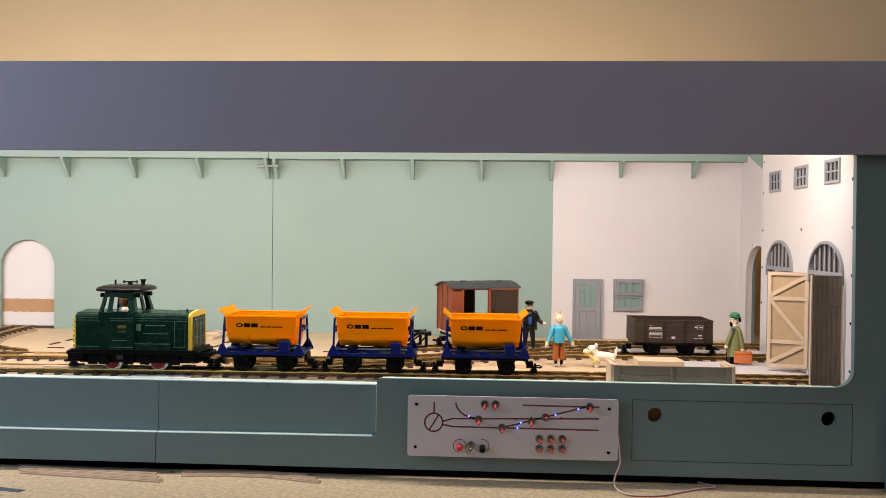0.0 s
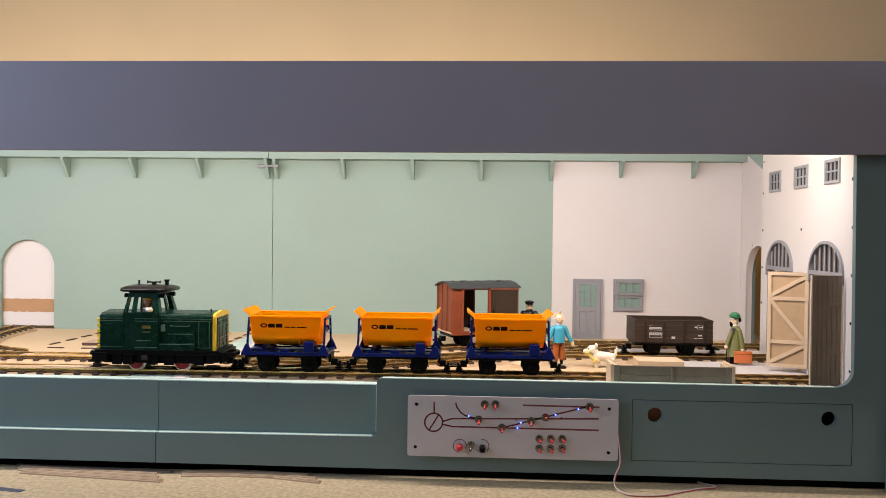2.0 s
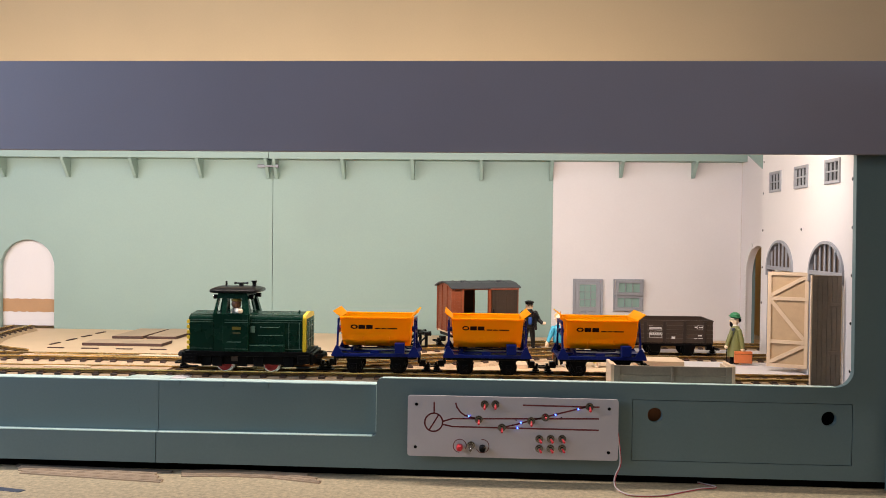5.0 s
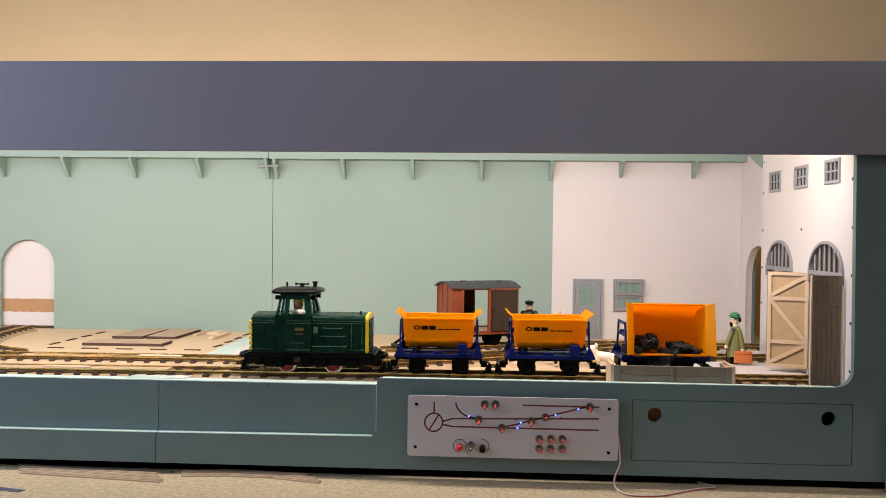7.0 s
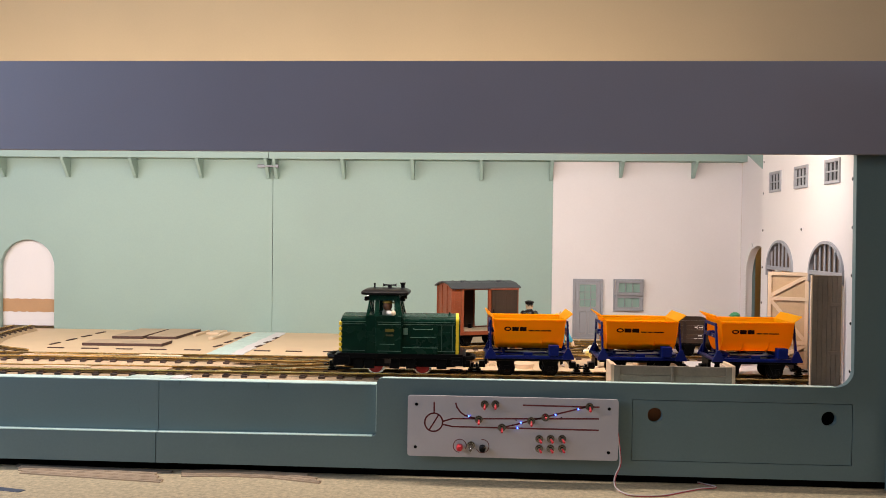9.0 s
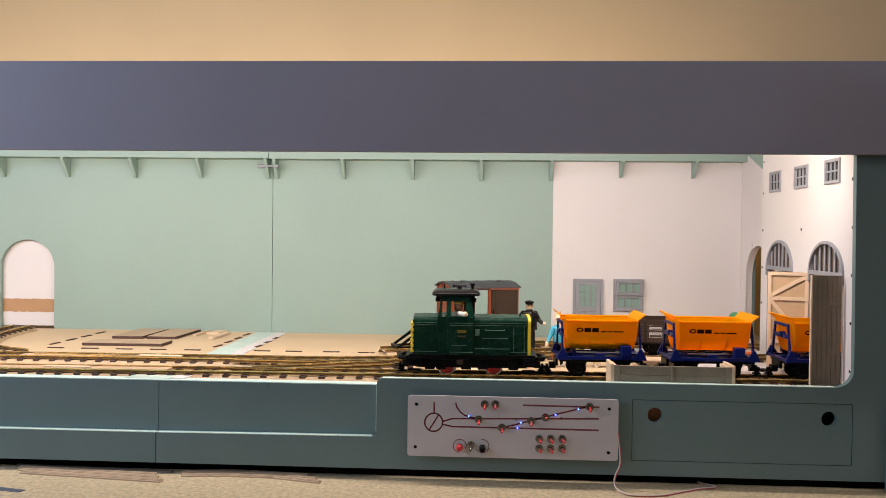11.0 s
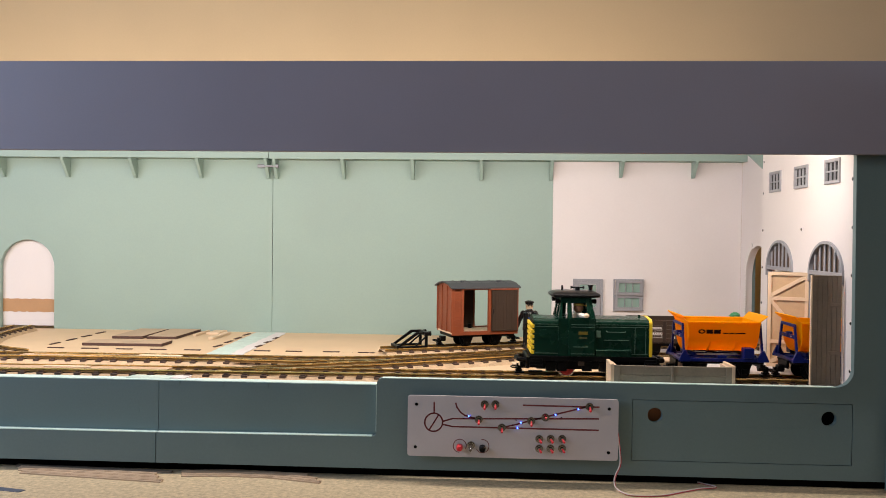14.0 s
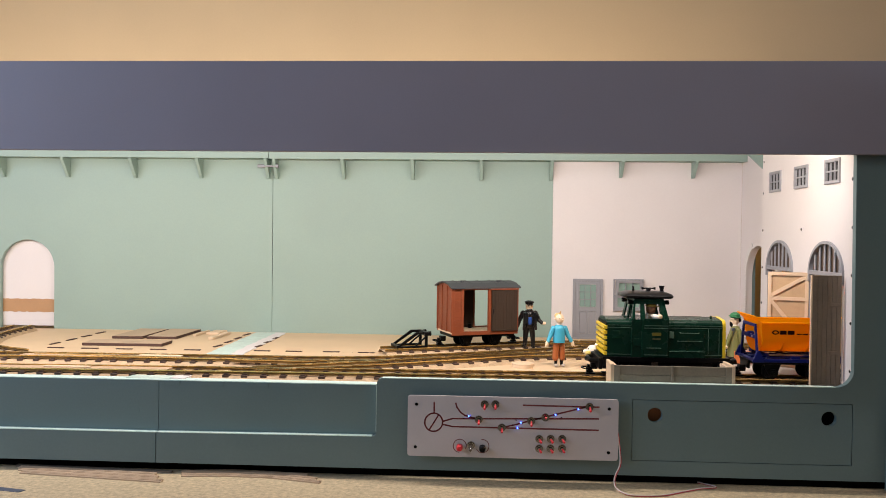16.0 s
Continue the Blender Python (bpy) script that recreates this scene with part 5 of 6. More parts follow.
# ---- figures: each one plain mesh ----
def figure_sweater():
    bm = B()
    for s in (-1, 1):
        ball(bm, (s * 0.0075 + 0.001, -0.004, 0.0035), 0.0048, (0.8, 1.5, 0.7), 4)
        limb(bm, (s * 0.006, 0, 0.006), (s * 0.0058, 0, 0.018), 0.0030, 0.0036, 5)
        limb(bm, (s * 0.0072, 0, 0.0185), (s * 0.0052, 0, 0.050), 0.0064, 0.0068, 1)
        limb(bm, (s * 0.0125, 0, 0.079), (s * 0.0185, -0.001, 0.064), 0.0052, 0.0046, 0)
        limb(bm, (s * 0.0185, -0.001, 0.064), (s * 0.0245, -0.004, 0.0535), 0.0045, 0.0039, 0)
        ball(bm, (s * 0.0275, -0.0055, 0.0475), 0.0048, (0.75, 0.6, 1.2), 2)
        limb(bm, (s * 0.0290, -0.0055, 0.0455), (s * 0.0315, -0.007, 0.0430), 0.0018, 0.0012, 2)
    limb(bm, (0, 0, 0.066), (0, 0, 0.076), 0.0122, 0.0118, 0)
    cone(bm, (0, 0, 0.0500), (0, 0, 0.0680), 0.0126, 0.0122, 18, 0)
    cone(bm, (0, 0, 0.082), (0, 0, 0.091), 0.0062, 0.0048, 12, 3)
    ball(bm, (0.0004, -0.001, 0.0985), 0.0098, (0.93, 0.95, 1.1), 2)
    ball(bm, (0.0045, -0.0095, 0.0972), 0.0018, mi=2)
    ball(bm, (-0.0010, 0.0030, 0.1040), 0.0088, (0.95, 0.95, 0.7), 6)
    limb(bm, (-0.0005, -0.004, 0.1085), (0.0005, -0.0075, 0.1135), 0.0024, 0.0010, 6)
    for s in (-1, 1):
        ball(bm, (s * 0.0092, 0.0, 0.0980), 0.0020, mi=2)
        ball(bm, (0.0012 + s * 0.0033, -0.0098, 0.0998), 0.0008, mi=5)
    return part("figurine", bm, [SKY, RUSSET, SKIN, CREAM, mat("grey_shoe", (0.35, 0.30, 0.25), 0.5), BLACK, HAIR], smooth=True)


def figure_captain():
    bm = B()
    for s in (-1, 1):
        ball(bm, (s * 0.010, -0.004, 0.003), 0.0050, (0.8, 1.4, 0.65), 0)
        limb(bm, (s * 0.0100, 0, 0.005), (s * 0.0085, -0.001, 0.028), 0.0050, 0.0056, 0)
        limb(bm, (s * 0.0085, -0.001, 0.028), (s * 0.0060, 0, 0.050), 0.0060, 0.0075, 0)
        limb(bm, (s * 0.0145, 0, 0.082), (s * 0.0225, 0, 0.066), 0.0062, 0.0052, 0)
        prism(bm, [(s * 0.0062, 0.086), (s * 0.0145, 0.084), (s * 0.0170, 0.044), (s * 0.0110, 0.044), (s * 0.0080, 0.066)], "y", -0.0125, -0.0085, 0, 0)
        ball(bm, (s * 0.0035, -0.0100, 0.1003), 0.0010, mi=0)
    limb(bm, (-0.0225, 0, 0.066), (-0.0280, -0.003, 0.052), 0.0050, 0.0044, 0)
    limb(bm, (0.0225, 0, 0.066), (0.0290, -0.006, 0.0600), 0.0050, 0.0044, 0)
    ball(bm, (-0.0305, -0.0045, 0.0465), 0.0047, (0.8, 0.7, 1.1), 2)
    ball(bm, (0.0335, -0.0075, 0.0590), 0.0047, (1.1, 0.7, 0.8), 2)
    limb(bm, (0, 0, 0.056), (0, 0, 0.078), 0.0135, 0.0140, 0)
    ball(bm, (0, -0.0045, 0.066), 0.0115, (0.70, 0.90, 1.75), 1)
    cone(bm, (0, 0, 0.084), (0, 0, 0.091), 0.0072, 0.0060, 12, 1)
    ball(bm, (0, -0.001, 0.0975), 0.0092, (0.95, 0.95, 1.1), 2)
    ball(bm, (0, -0.0055, 0.0898), 0.0060, (1.0, 0.9, 0.7), 0)
    ball(bm, (0, -0.0105, 0.0975), 0.0021, mi=2)
    cone(bm, (0, 0, 0.1030), (0, 0, 0.1060), 0.0092, 0.0095, 18, 0)
    ball(bm, (0, 0, 0.1075), 0.0115, (1.0, 1.0, 0.36), 0)
    box(bm, -0.007, 0.007, -0.0145, -0.006, 0.1020, 0.1032, 0, 0)
    return part("figurine", bm, [mat("black_coat_plastic", (0.006, 0.006, 0.007), 0.28), NAVY, SKIN], smooth=True)


def figure_coat():
    """Stands in profile, facing along -x."""
    bm = B()
    for dx in (-0.0055, 0.006):
        ball(bm, (dx - 0.003, 0, 0.003), 0.0048, (1.4, 0.8, 0.65), 3)
        limb(bm, (dx, 0, 0.005), (dx, 0, 0.022), 0.0046, 0.0052, 3)
    cone(bm, (0.0005, 0, 0.0175), (0.0, 0, 0.060), 0.0175, 0.0125, 18, 0)
    limb(bm, (0.0, 0, 0.058), (0.0, 0, 0.0745), 0.0120, 0.0105, 0)
    limb(bm, (0.0045, -0.010, 0.074), (0.0095, -0.014, 0.054), 0.0056, 0.0050, 0)
    limb(bm, (0.0095, -0.014, 0.054), (0.0105, -0.016, 0.038), 0.0049, 0.0046, 0)
    ball(bm, (0.0110, -0.0165, 0.0335), 0.0044, mi=2)
    limb(bm, (-0.008, -0.006, 0.073), (-0.0165, -0.008, 0.052), 0.0052, 0.0046, 0)
    limb(bm, (-0.0165, -0.008, 0.052), (-0.0195, -0.009, 0.042), 0.0045, 0.0042, 0)
    ball(bm, (-0.0215, -0.0095, 0.0385), 0.0042, mi=2)
    tube(bm, [(-0.0225, -0.010, 0.040), (-0.0205, -0.010, 0.020), (-0.0190, -0.010, 0.0015)], 0.0010, 6, 3)
    prism(bm, [(-0.0115, 0.078), (-0.004, 0.080), (-0.008, 0.060)], "y", -0.011, -0.0065, 0, 5)
    cone(bm, (-0.001, 0, 0.080), (-0.0015, 0, 0.087), 0.0062, 0.0054, 12, 1)
    ball(bm, (-0.0015, 0, 0.0945), 0.0098, (0.95, 0.9, 1.08), 2)
    ball(bm, (-0.0115, 0, 0.0935), 0.0024, mi=2)
    ball(bm, (-0.0085, 0, 0.0870), 0.0052, (0.7, 0.8, 1.3), 3)
    ball(bm, (0.0080, 0, 0.0955), 0.0056, (0.75, 1.3, 0.9), 3)
    bmesh.ops.create_cone(bm, cap_ends=True, segments=20, radius1=0.0135, radius2=0.0120, depth=0.0018, matrix=Matrix.Translation((-0.001, 0, 0.1030)) @ Matrix.Rotation(radians(8), 4, "Y"))
    ball(bm, (-0.001, 0, 0.1045), 0.0108, (1, 0.95, 0.78), 4)
    for f in bm.faces:
        if f.calc_center_median().z > 0.1015 and f.material_index == 0:
            f.material_index = 4
    tube(bm, [(-0.0118, -0.006, 0.0965), (-0.0095, -0.0085, 0.0965), (-0.0010, -0.0095, 0.0975)], 0.0006, 6, 3)
    # the case in the hand
    box(bm, -0.0065, 0.0305, -0.0215, -0.0125, 0.0050, 0.0305, 0.0012, 6)
    tube(bm, [(0.0070, -0.017, 0.0305), (0.0080, -0.017, 0.0335), (0.0150, -0.017, 0.0335), (0.0160, -0.017, 0.0305)], 0.0010, 6, 6)
    box(bm, -0.0066, 0.0306, -0.0217, -0.0123, 0.0245, 0.0252, 0, 3)
    return part("figurine", bm, [OLIVE, CREAM, SKIN, BLACK, HATGREEN, mat("slate_tie", (0.06, 0.07, 0.10), 0.5), LEATHER], smooth=True)


def figure_dog():
    bm = B()
    limb(bm, (-0.010, 0, 0.0235), (0.018, 0, 0.0225), 0.0100, 0.0085, 0)
    ball(bm, (-0.010, 0, 0.0225), 0.0112, (1, 0.85, 1.0), 0)
    for x in (-0.011, 0.020):
        for y in (-0.0055, 0.0055):
            limb(bm, (x, y, 0.017), (x + 0.001, y, 0.004), 0.0050, 0.0032, 0)
            ball(bm, (x - 0.001, y, 0.0025), 0.0036, (1.3, 0.9, 0.7), 0)
    limb(bm, (0.025, 0, 0.026), (0.0285, 0, 0.040), 0.0034, 0.0022, 0)
    limb(bm, (-0.014, 0, 0.029), (-0.019, 0, 0.035), 0.0080, 0.0080, 0)
    ball(bm, (-0.021, 0, 0.0365), 0.0098, (1.05, 0.9, 0.95), 0)
    limb(bm, (-0.025, 0, 0.0345), (-0.036, 0, 0.0318), 0.0058, 0.0040, 0)
    ball(bm, (-0.0395, 0, 0.0330), 0.0022, mi=1)
    for y in (-0.006, 0.006):
        ball(bm, (-0.013, y, 0.0450), 0.0034, (0.9, 0.6, 1.3), 0)
        ball(bm, (-0.0285, y * 0.8, 0.0385), 0.0013, mi=1)
    limb(bm, (-0.0290, -0.007, 0.0280), (-0.0165, -0.010, 0.0165), 0.0030, 0.0030, 2)
    for c in ((-0.0310, -0.0075, 0.0300), (-0.0285, -0.0075, 0.0310), (-0.0140, -0.0105, 0.0160), (-0.0165, -0.0105, 0.0135)):
        ball(bm, c, 0.0040, mi=2)
    return part("figurine", bm, [CREAM, BLACK, BONE], smooth=True)


GRP = "plastic figures on the layout"
o = tagged(figure_sweater(), "plastic figure in blue sweater and russet breeches", "figurine", GRP)
o.matrix_world = pose(0.1535, 0.2200, 0.003, 0, 0, 14)
o = tagged(figure_captain(), "plastic figure in black coat, cap and blue jersey", "figurine", GRP)
o.matrix_world = pose(0.1060, 0.455, 0.0070, 0, 0, 6)
o = tagged(figure_coat(), "plastic figure in olive coat with orange case", "figurine", GRP)
o.matrix_world = pose(0.5150, 0.2480, 0.011) @ Matrix.Scale(0.95, 4)
o = tagged(figure_dog(), "white plastic toy dog carrying a yellow bone", "figurine", GRP)
o.matrix_world = pose(0.2420, 0.2200, 0.003, 0, 0, -4)

# ---- control panel ----
PY = -0.0585
panel = tagged(empty("control_panel", pose(0, 0, 0)), "pale grey control panel with track diagram and switches", "control panel")


def at(u, v):
    """Place on the panel from pixel positions in the camera's view, in thirds of a pixel."""
    px, py = 700 + u / 3, 685 + v / 3
    return -0.1278 + (px - 722) / 373 * 0.3567, -0.0046 - (py - 698.5 - (px - 722) * 0.0268) / 106.5 * 0.1034


r = 0.005
x0, x1, z0, z1 = -0.1278, 0.2288, -0.1090, -0.0047
pts = arc(x1 - r, z1 - r, r, r, 0, 90, 5) + arc(x0 + r, z1 - r, r, r, 90, 180, 5) + arc(x0 + r, z0 + r, r, r, 180, 270, 5) + arc(x1 - r, z0 + r, r, r, 270, 360, 5)
part("plate", prism(B(), pts, "y", PY, PY + 0.0030, 0.0005), SILVER, panel)
pts = [(x * 0.94 + 0.003, (z + 0.057) * 0.9 - 0.057) for x, z in pts]
part("back_box", prism(B(), pts, "y", PY + 0.0030, FY), SHADE_BLACK, panel)


def stroke(path, w=0.0013):
    bm = B()
    for (ua, va), (ub, vb) in zip(path, path[1:]):
        a, b = Vector((*at(ua, va), 0)), Vector((*at(ub, vb), 0))
        d = (b - a).normalized()
        n = Vector((-d.y, d.x, 0)) * w
        a, b = a - d * w * 0.5, b + d * w * 0.5
        prism(bm, [(a + n)[:2], (a - n)[:2], (b - n)[:2], (b + n)[:2]], "y", PY - 0.0003, PY)
    return part("diagram_line", bm, MAROON, panel, "maroon track diagram line")


circle = [(206 + 48 * math.cos(a * math.pi / 12), 186 + 48 * math.sin(a * math.pi / 12)) for a in range(25)]
stroke(circle)
stroke([(208, 80), (208, 138)])
stroke([(230, 150), (185, 222)])
stroke([(256, 181), (306, 167), (1080, 171)])
stroke([(255, 197), (306, 209), (1080, 231)])
stroke([(323, 85), (330, 108), (348, 132), (372, 150), (405, 160), (440, 168)])
stroke([(682, 98), (1082, 110)])
stroke([(570, 215), (650, 198), (720, 180), (800, 160), (1000, 112), (1030, 106)])
for cu, cv, a0, a1 in ((347, 311, 100, 390), (468, 313, -100, 150)):
    stroke([(cu + 35 * math.cos(radians(a0 + (a1 - a0) * i / 14)), cv + 35 * math.sin(radians(a0 + (a1 - a0) * i / 14))) for i in range(15)], 0.0006)


def toggle(u, v, lean=(0.0, -0.004), red=True):
    x, z = at(u, v)
    th = part("toggle_nut", cone(cone(B(), (x, PY - 0.0008, z), (x, PY, z), 0.0068, 0.0068, 20), (x, PY - 0.0030, z), (x, PY - 0.0008, z), 0.0055, 0.0055, 6), CHROME, panel)
    part("toggle_neck", cone(B(), (x, PY - 0.0065, z), (x, PY - 0.0030, z), 0.0030, 0.0034, 14), CHROME, th)
    q = (x + lean[0] * 0.8, PY - 0.0120, z - 0.0022 + lean[1] * 0.7)
    part("toggle_lever", limb(B(), (x, PY - 0.0065, z), q, 0.0013, 0.0022), REDPLASTIC if red else CHROME, th, "red capped lever" if red else "bright metal lever", True)


for u, v in ((477, 92), (534, 92), (447, 172), (570, 215), (725, 181), (1032, 108)):
    toggle(u, v)
toggle(800, 162, (0, 0.005))
for u in (769, 829, 890):
    for v in (275, 326):
        toggle(u, v, (0.003, -0.001))
toggle(407, 308, (-0.001, -0.005), False)
for u, v, m, n in ((346, 316, REDPLASTIC, "red push button"), (468, 322, BLACK, "black knob")):
    x, z = at(u, v)
    part("knob", cone(cone(B(), (x, PY - 0.010, z - 0.0005), (x, PY, z), 0.0052, 0.0056, 22), (x, PY - 0.0125, z - 0.0008), (x, PY - 0.010, z - 0.0005), 0.0040, 0.0052, 22), m, panel, n)
for u, v in ((393, 154), (671, 190), (653, 217), (853, 149), (973, 120)):
    x, z = at(u, v)
    part("led", ball(B(), (x, PY - 0.0006, z), 0.0014), LED, panel, "lit blue lamp", True)
for u, v in ((365, 168), (645, 176), (627, 202), (883, 164), (945, 106), (207, 186)):
    x, z = at(u, v)
    part("led_off", ball(B(), (x, PY - 0.0003, z), 0.0011), BLACK, panel, "", True)
for u, v in ((113, 90), (1135, 120), (109, 316), (1134, 349)):
    x, z = at(u, v)
    part("panel_screw", cone(B(), (x, PY - 0.0008, z), (x, PY, z), 0.0024, 0.0028, 14), BLACK, panel)

# wire from the panel over the counter
wire = tagged(empty("wire", pose(0, 0, 0)), "thin red and white twin wire hanging onto the counter", "wire")
way = [(0.2290, -0.052, -0.062), (0.2300, -0.056, -0.0698), (0.2317, -0.058, -0.0836), (0.2336, -0.060, -0.1069), (0.2316, -0.062, -0.1188), (0.2256, -0.065, -0.1300), (0.2225, -0.068, -0.1420), (0.2255, -0.078, -0.1505), (0.2398, -0.0960, -0.1535),
       (0.2647, -0.1000, -0.1537), (0.2978, -0.0945, -0.1537), (0.3300, -0.0760, -0.1537), (0.3679, -0.0555, -0.1530), (0.3898, -0.0505, -0.1525), (0.3965, -0.0464, -0.1525), (0.3933, -0.0377, -0.1530), (0.3803, -0.0266, -0.1535), (0.3595, -0.0064, -0.1537)]
for dz, dx, mm in ((0.0, 0.0, REDWIRE), (0.0013, -0.0013, WHITEWIRE)):
    fine = []
    P = [Vector(way[0])] + [Vector(q) for q in way] + [Vector(way[-1])]
    for i in range(1, len(P) - 2):
        for k in range(5):
            t = k / 5
            a, b, c, d = P[i - 1], P[i], P[i + 1], P[i + 2]
            fine.append(0.5 * ((2 * b) + (c - a) * t + (2 * a - 5 * b + 4 * c - d) * t * t + (3 * b - a - 3 * c + d) * t ** 3) + Vector((dx, 0, dz)))
    part("strand", tube(B(), fine, 0.0010, 7), mm, wire, smooth=True)

# mouldings and a ruler on the counter
def moulding(pts, w, h, name="moulding_strip"):
    bm = B()
    for (xa, ya), (xb, yb) in zip(pts, pts[1:]):
        d = Vector((xb - xa, yb - ya, 0)).normalized()
        n = Vector((-d.y, d.x, 0))
        for k, (o0, o1, hh) in enumerate(((-w, -w * 0.25, h * 0.6), (-w * 0.25, w * 0.35, h * 0.85), (w * 0.35, w, h))):
            a, b = Vector((xa, ya, 0)), Vector((xb, yb, 0))
            prism(bm, [(a + n * o0)[:2], (b + n * o0)[:2], (b + n * o1)[:2], (a + n * o1)[:2]], "z", -0.155, -0.155 + hh)
    return part(name, bm, STRIPWOOD)


for pts in ([(-0.803, -0.066), (-0.541, -0.094)], [(-0.815, -0.050), (-0.556, -0.076)], [(-0.822, -0.039), (-0.566, -0.059)]):
    tagged(moulding(pts, 0.0050, 0.0040), "pale wooden moulding strip lying on the counter", "wood strip", "mouldings on the counter")
for pts in ([(-0.520, -0.060), (-0.445, -0.052), (-0.364, -0.055), (-0.274, -0.076)], [(-0.524, -0.049), (-0.430, -0.040), (-0.350, -0.046), (-0.285, -0.060)], [(-0.528, -0.040), (-0.433, -0.028), (-0.304, -0.040)]):
    tagged(moulding(pts, 0.0040, 0.0042), "bent pale wooden moulding strip lying on the counter", "wood strip", "mouldings on the counter")
tagged(part("slat", prism(B(), [(-0.835, -0.030), (-0.835, -0.022), (-0.545, -0.036), (-0.545, -0.044)], "z", -0.155, -0.152), mat("grey_slat", (0.16, 0.13, 0.10), 0.7)), "flat grey-brown wooden slat under the box edge", "wood strip")
tagged(part("steel_rule", prism(B(), [(-0.86, -0.146), (-0.748, -0.166), (-0.742, -0.155), (-0.86, -0.130)], "z", -0.155, -0.154), RULER), "blue-grey steel rule lying on the counter", "ruler")


# ---- movement ----
STACK = [(0.0, -0.6346), (0.5, -0.6297), (1.0, -0.6201), (1.5, -0.6078), (2.0, -0.5903), (2.5, -0.5698), (3.0, -0.5472), (3.5, -0.5180), (4.0, -0.4889), (4.6, -0.4520), (5.3, -0.4085), (6.0, -0.3670),
         (6.5, -0.3389), (7.0, -0.3138), (7.5, -0.2722), (8.0, -0.2271), (8.5, -0.1865), (9.0, -0.1512), (9.2, -0.1450), (9.7, -0.1240), (10.2, -0.0880), (10.7, -0.0455), (11.3, 0.0006),
         (11.5, 0.0167), (12.0, 0.0563), (12.5, 0.0796), (13.0, 0.1144), (13.5, 0.1575), (14.0, 0.1943), (14.5, 0.2331), (15.0, 0.2662), (15.5, 0.2936), (16.0, 0.3245)]
TIP = [[(12.0, 0), (12.1, 17), (12.2, 32), (12.3, 47), (12.4, 60), (12.5, 68), (12.6, 75), (12.75, 80), (13.2, 79), (13.3, 48), (13.4, 10), (13.5, 0)],
       [(9.0, 0), (9.1, 9), (9.2, 20), (9.3, 35), (9.4, 50), (9.5, 62), (9.6, 70), (9.75, 80), (10.2, 79), (10.3, 48), (10.4, 10), (10.5, 0)],
       [(6.1, 0), (6.2, 14), (6.3, 31), (6.4, 48), (6.5, 58), (6.6, 66), (6.7, 74), (6.8, 80), (7.25, 79), (7.35, 55), (7.45, 16), (7.52, 0)]]
SPILL = [12.58, 9.65, 6.78]
OFFSET = [0.2320, 0.4325, 0.6370]


def between(rows, t):
    """Value at t on a smooth line through the rows."""
    if t <= rows[0][0]:
        return rows[0][1]
    if t >= rows[-1][0]:
        return rows[-1][1]
    for i in range(len(rows) - 1):
        (t0, a), (t1, b) = rows[i], rows[i + 1]
        if t0 <= t <= t1:
            m0 = (b - rows[i - 1][1]) / (t1 - rows[i - 1][0]) if i else (b - a) / (t1 - t0)
            m1 = (rows[i + 2][1] - a) / (rows[i + 2][0] - t0) if i + 2 < len(rows) else (b - a) / (t1 - t0)
            h, u = t1 - t0, (t - t0) / (t1 - t0)
            return (2 * u ** 3 - 3 * u * u + 1) * a + (u ** 3 - 2 * u * u + u) * h * m0 + (-2 * u ** 3 + 3 * u * u) * b + (u ** 3 - u * u) * h * m1


def tilt(k, t):
    rows = TIP[k]
    if t <= rows[0][0] or t >= rows[-1][0]:
        return 0.0
    for (t0, a), (t1, b) in zip(rows, rows[1:]):
        if t0 <= t <= t1:
            return a + (b - a) * (t - t0) / (t1 - t0)


def tub_pose(a):
    """The tub rolls forward on its rockers as it tips."""
    return pose(0, -0.045 * a / 80, PIVOT + 0.008 * a / 80, a)


def train_pose(x):
    return pose(x, line(x), 0.0, 0, 0, ANG)


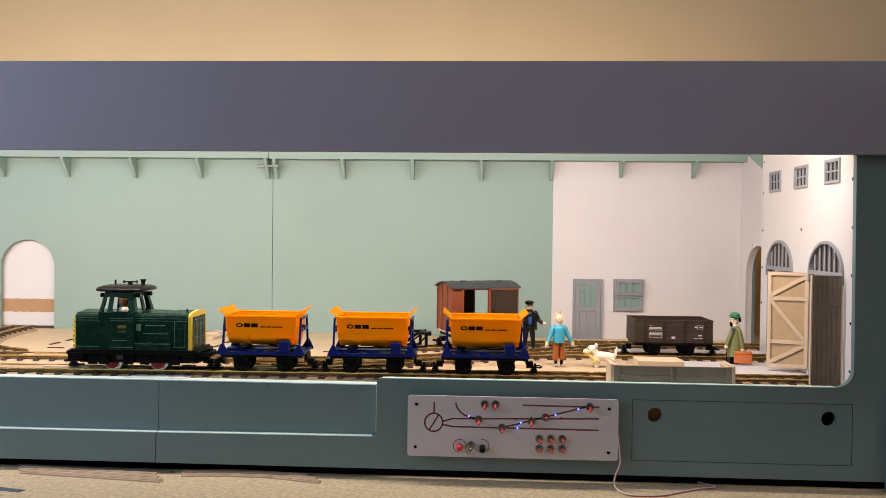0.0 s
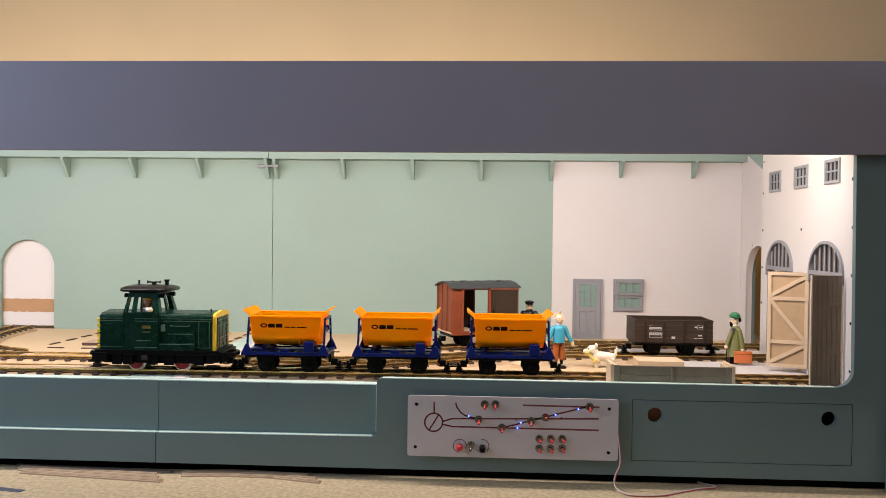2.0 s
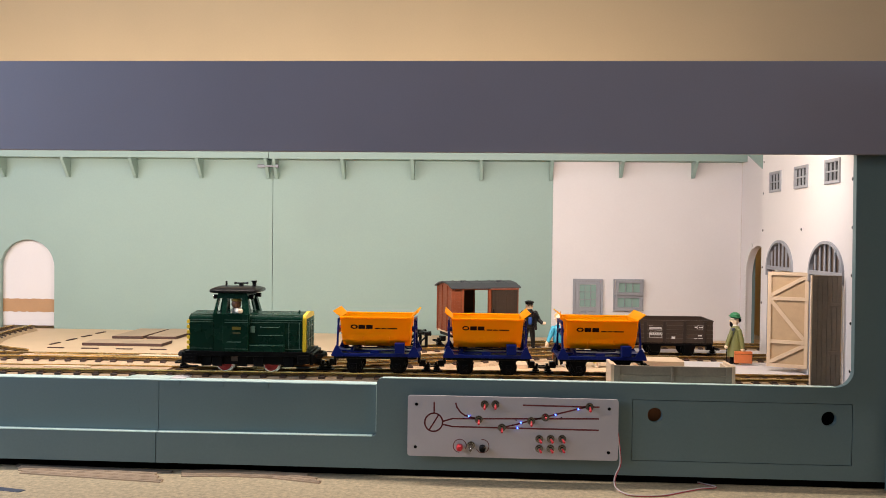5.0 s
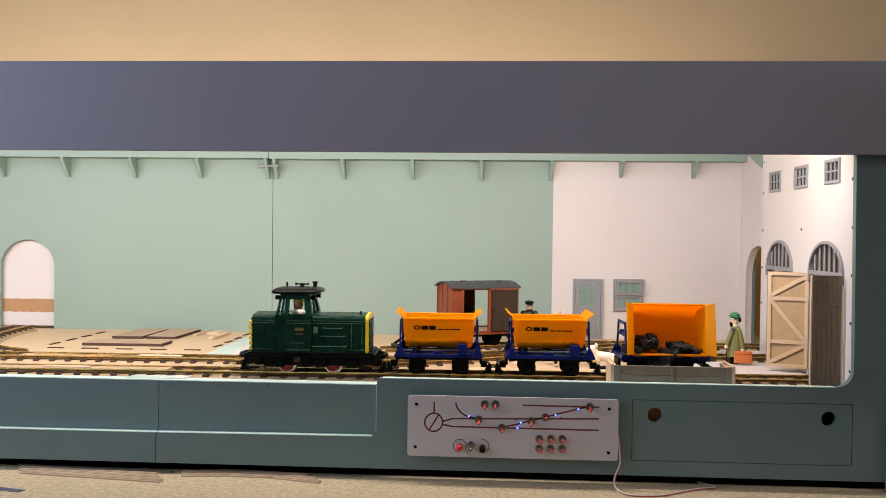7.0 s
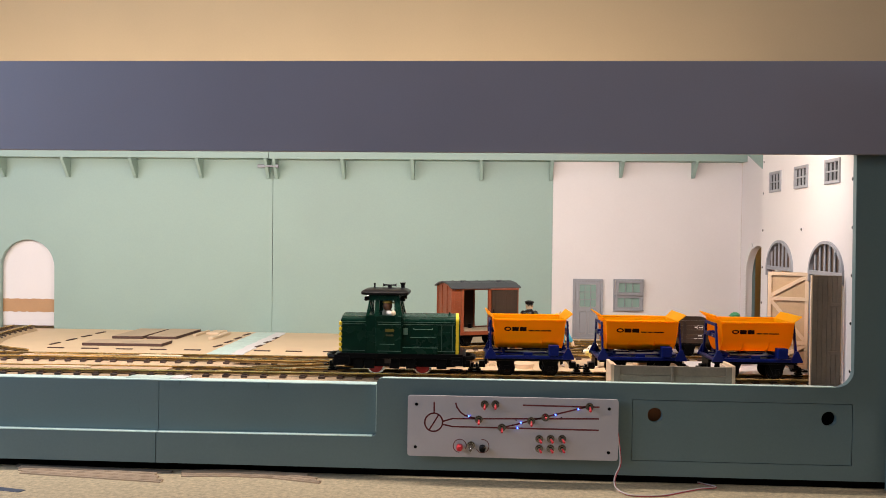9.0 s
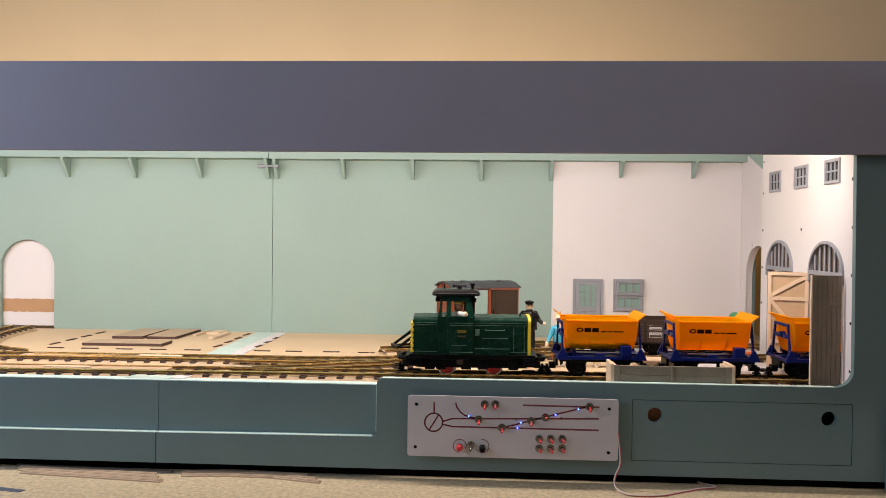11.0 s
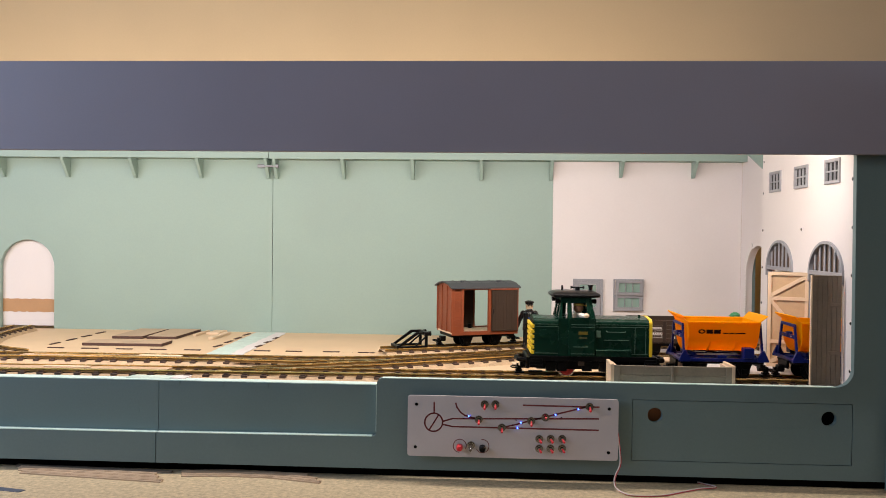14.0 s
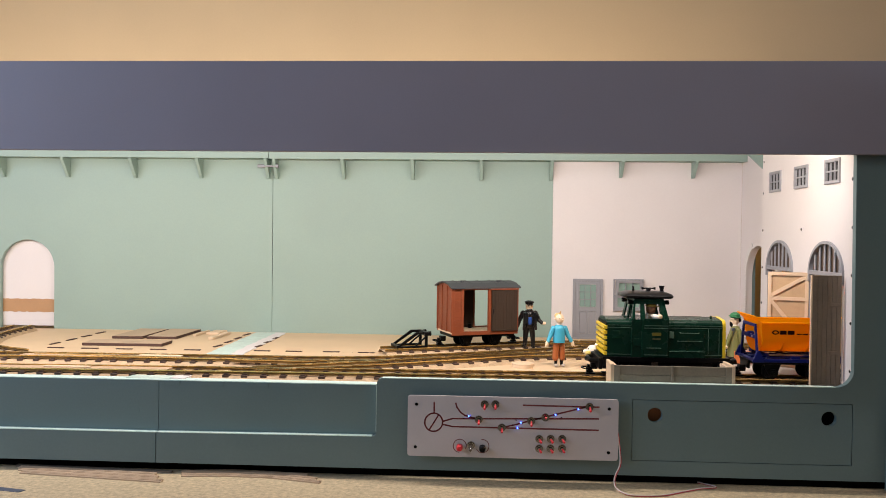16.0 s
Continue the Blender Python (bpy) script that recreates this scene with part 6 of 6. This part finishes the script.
def motions():
    times = [round(i * 0.1, 1) for i in range(161)]
    xs = {t: between(STACK, t) for t in times}
    walk(loco, [(t, train_pose(xs[t])) for t in times])
    for ob in loco_wheels:
        x0, z0 = ob.location.x, ob.location.z
        walk(ob, [(t, pose(x0, 0, z0, 0, math.degrees((xs[t] - xs[0.0]) / 0.0150), 0)) for t in times])
    for k, (w, tub, ws) in enumerate(wagons):
        walk(w, [(t, train_pose(xs[t] + OFFSET[k])) for t in times])
        walk(tub, [(t, tub_pose(tilt(k, t))) for t in times])
        for ob in ws:
            x0, z0 = ob.location.x, ob.location.z
            walk(ob, [(t, pose(x0, 0, z0, 0, math.degrees((xs[t] - xs[0.0]) / 0.0135), 0)) for t in times])
    for k, j, ob in heaps:
        rnd = random.Random(50 + k * 8 + j)
        x0 = -0.0475 + 0.0132 * j + rnd.uniform(-0.001, 0.001)
        y0, z0 = -0.0145, -0.0135
        go = SPILL[k] + rnd.uniform(0.0, 0.22)
        end = Vector((0.3235 + (-0.072 + 0.0205 * j), -0.005 + rnd.uniform(-0.007, 0.007), 0.0115 + 0.004 * (2 - k)))
        rows, start, lean = [], None, 0.0
        for t in times:
            a = tilt(k, t)
            body = train_pose(xs[t] + OFFSET[k])
            s = min(1.0, a / 60.0) if t < go + 0.5 else 1.0
            local = Vector((x0, y0 * (1 - s) - 0.0195 * s, z0 * (1 - s) + 0.001 * s))
            inside = body @ Matrix.Translation(tub_pose(a) @ local) @ pose(0, 0, 0, 0.12 * a)
            if t < go:
                rows.append((t, inside))
                start, lean = inside, 0.12 * a
            else:
                u = min(1.0, (t - go) / 0.32)
                p = start.translation.lerp(Vector((start.translation.x * 0.4 + end.x * 0.6, end.y, end.z)) if u < 1 else Vector((start.translation.x * 0.4 + end.x * 0.6, end.y, end.z)), u)
                p.z = start.translation.z + (end.z - start.translation.z) * u * u
                rows.append((t, Matrix.Translation(p) @ pose(0, 0, 0, lean * (1 - u), 0, 90 * u)))
        walk(ob, rows)


motions()
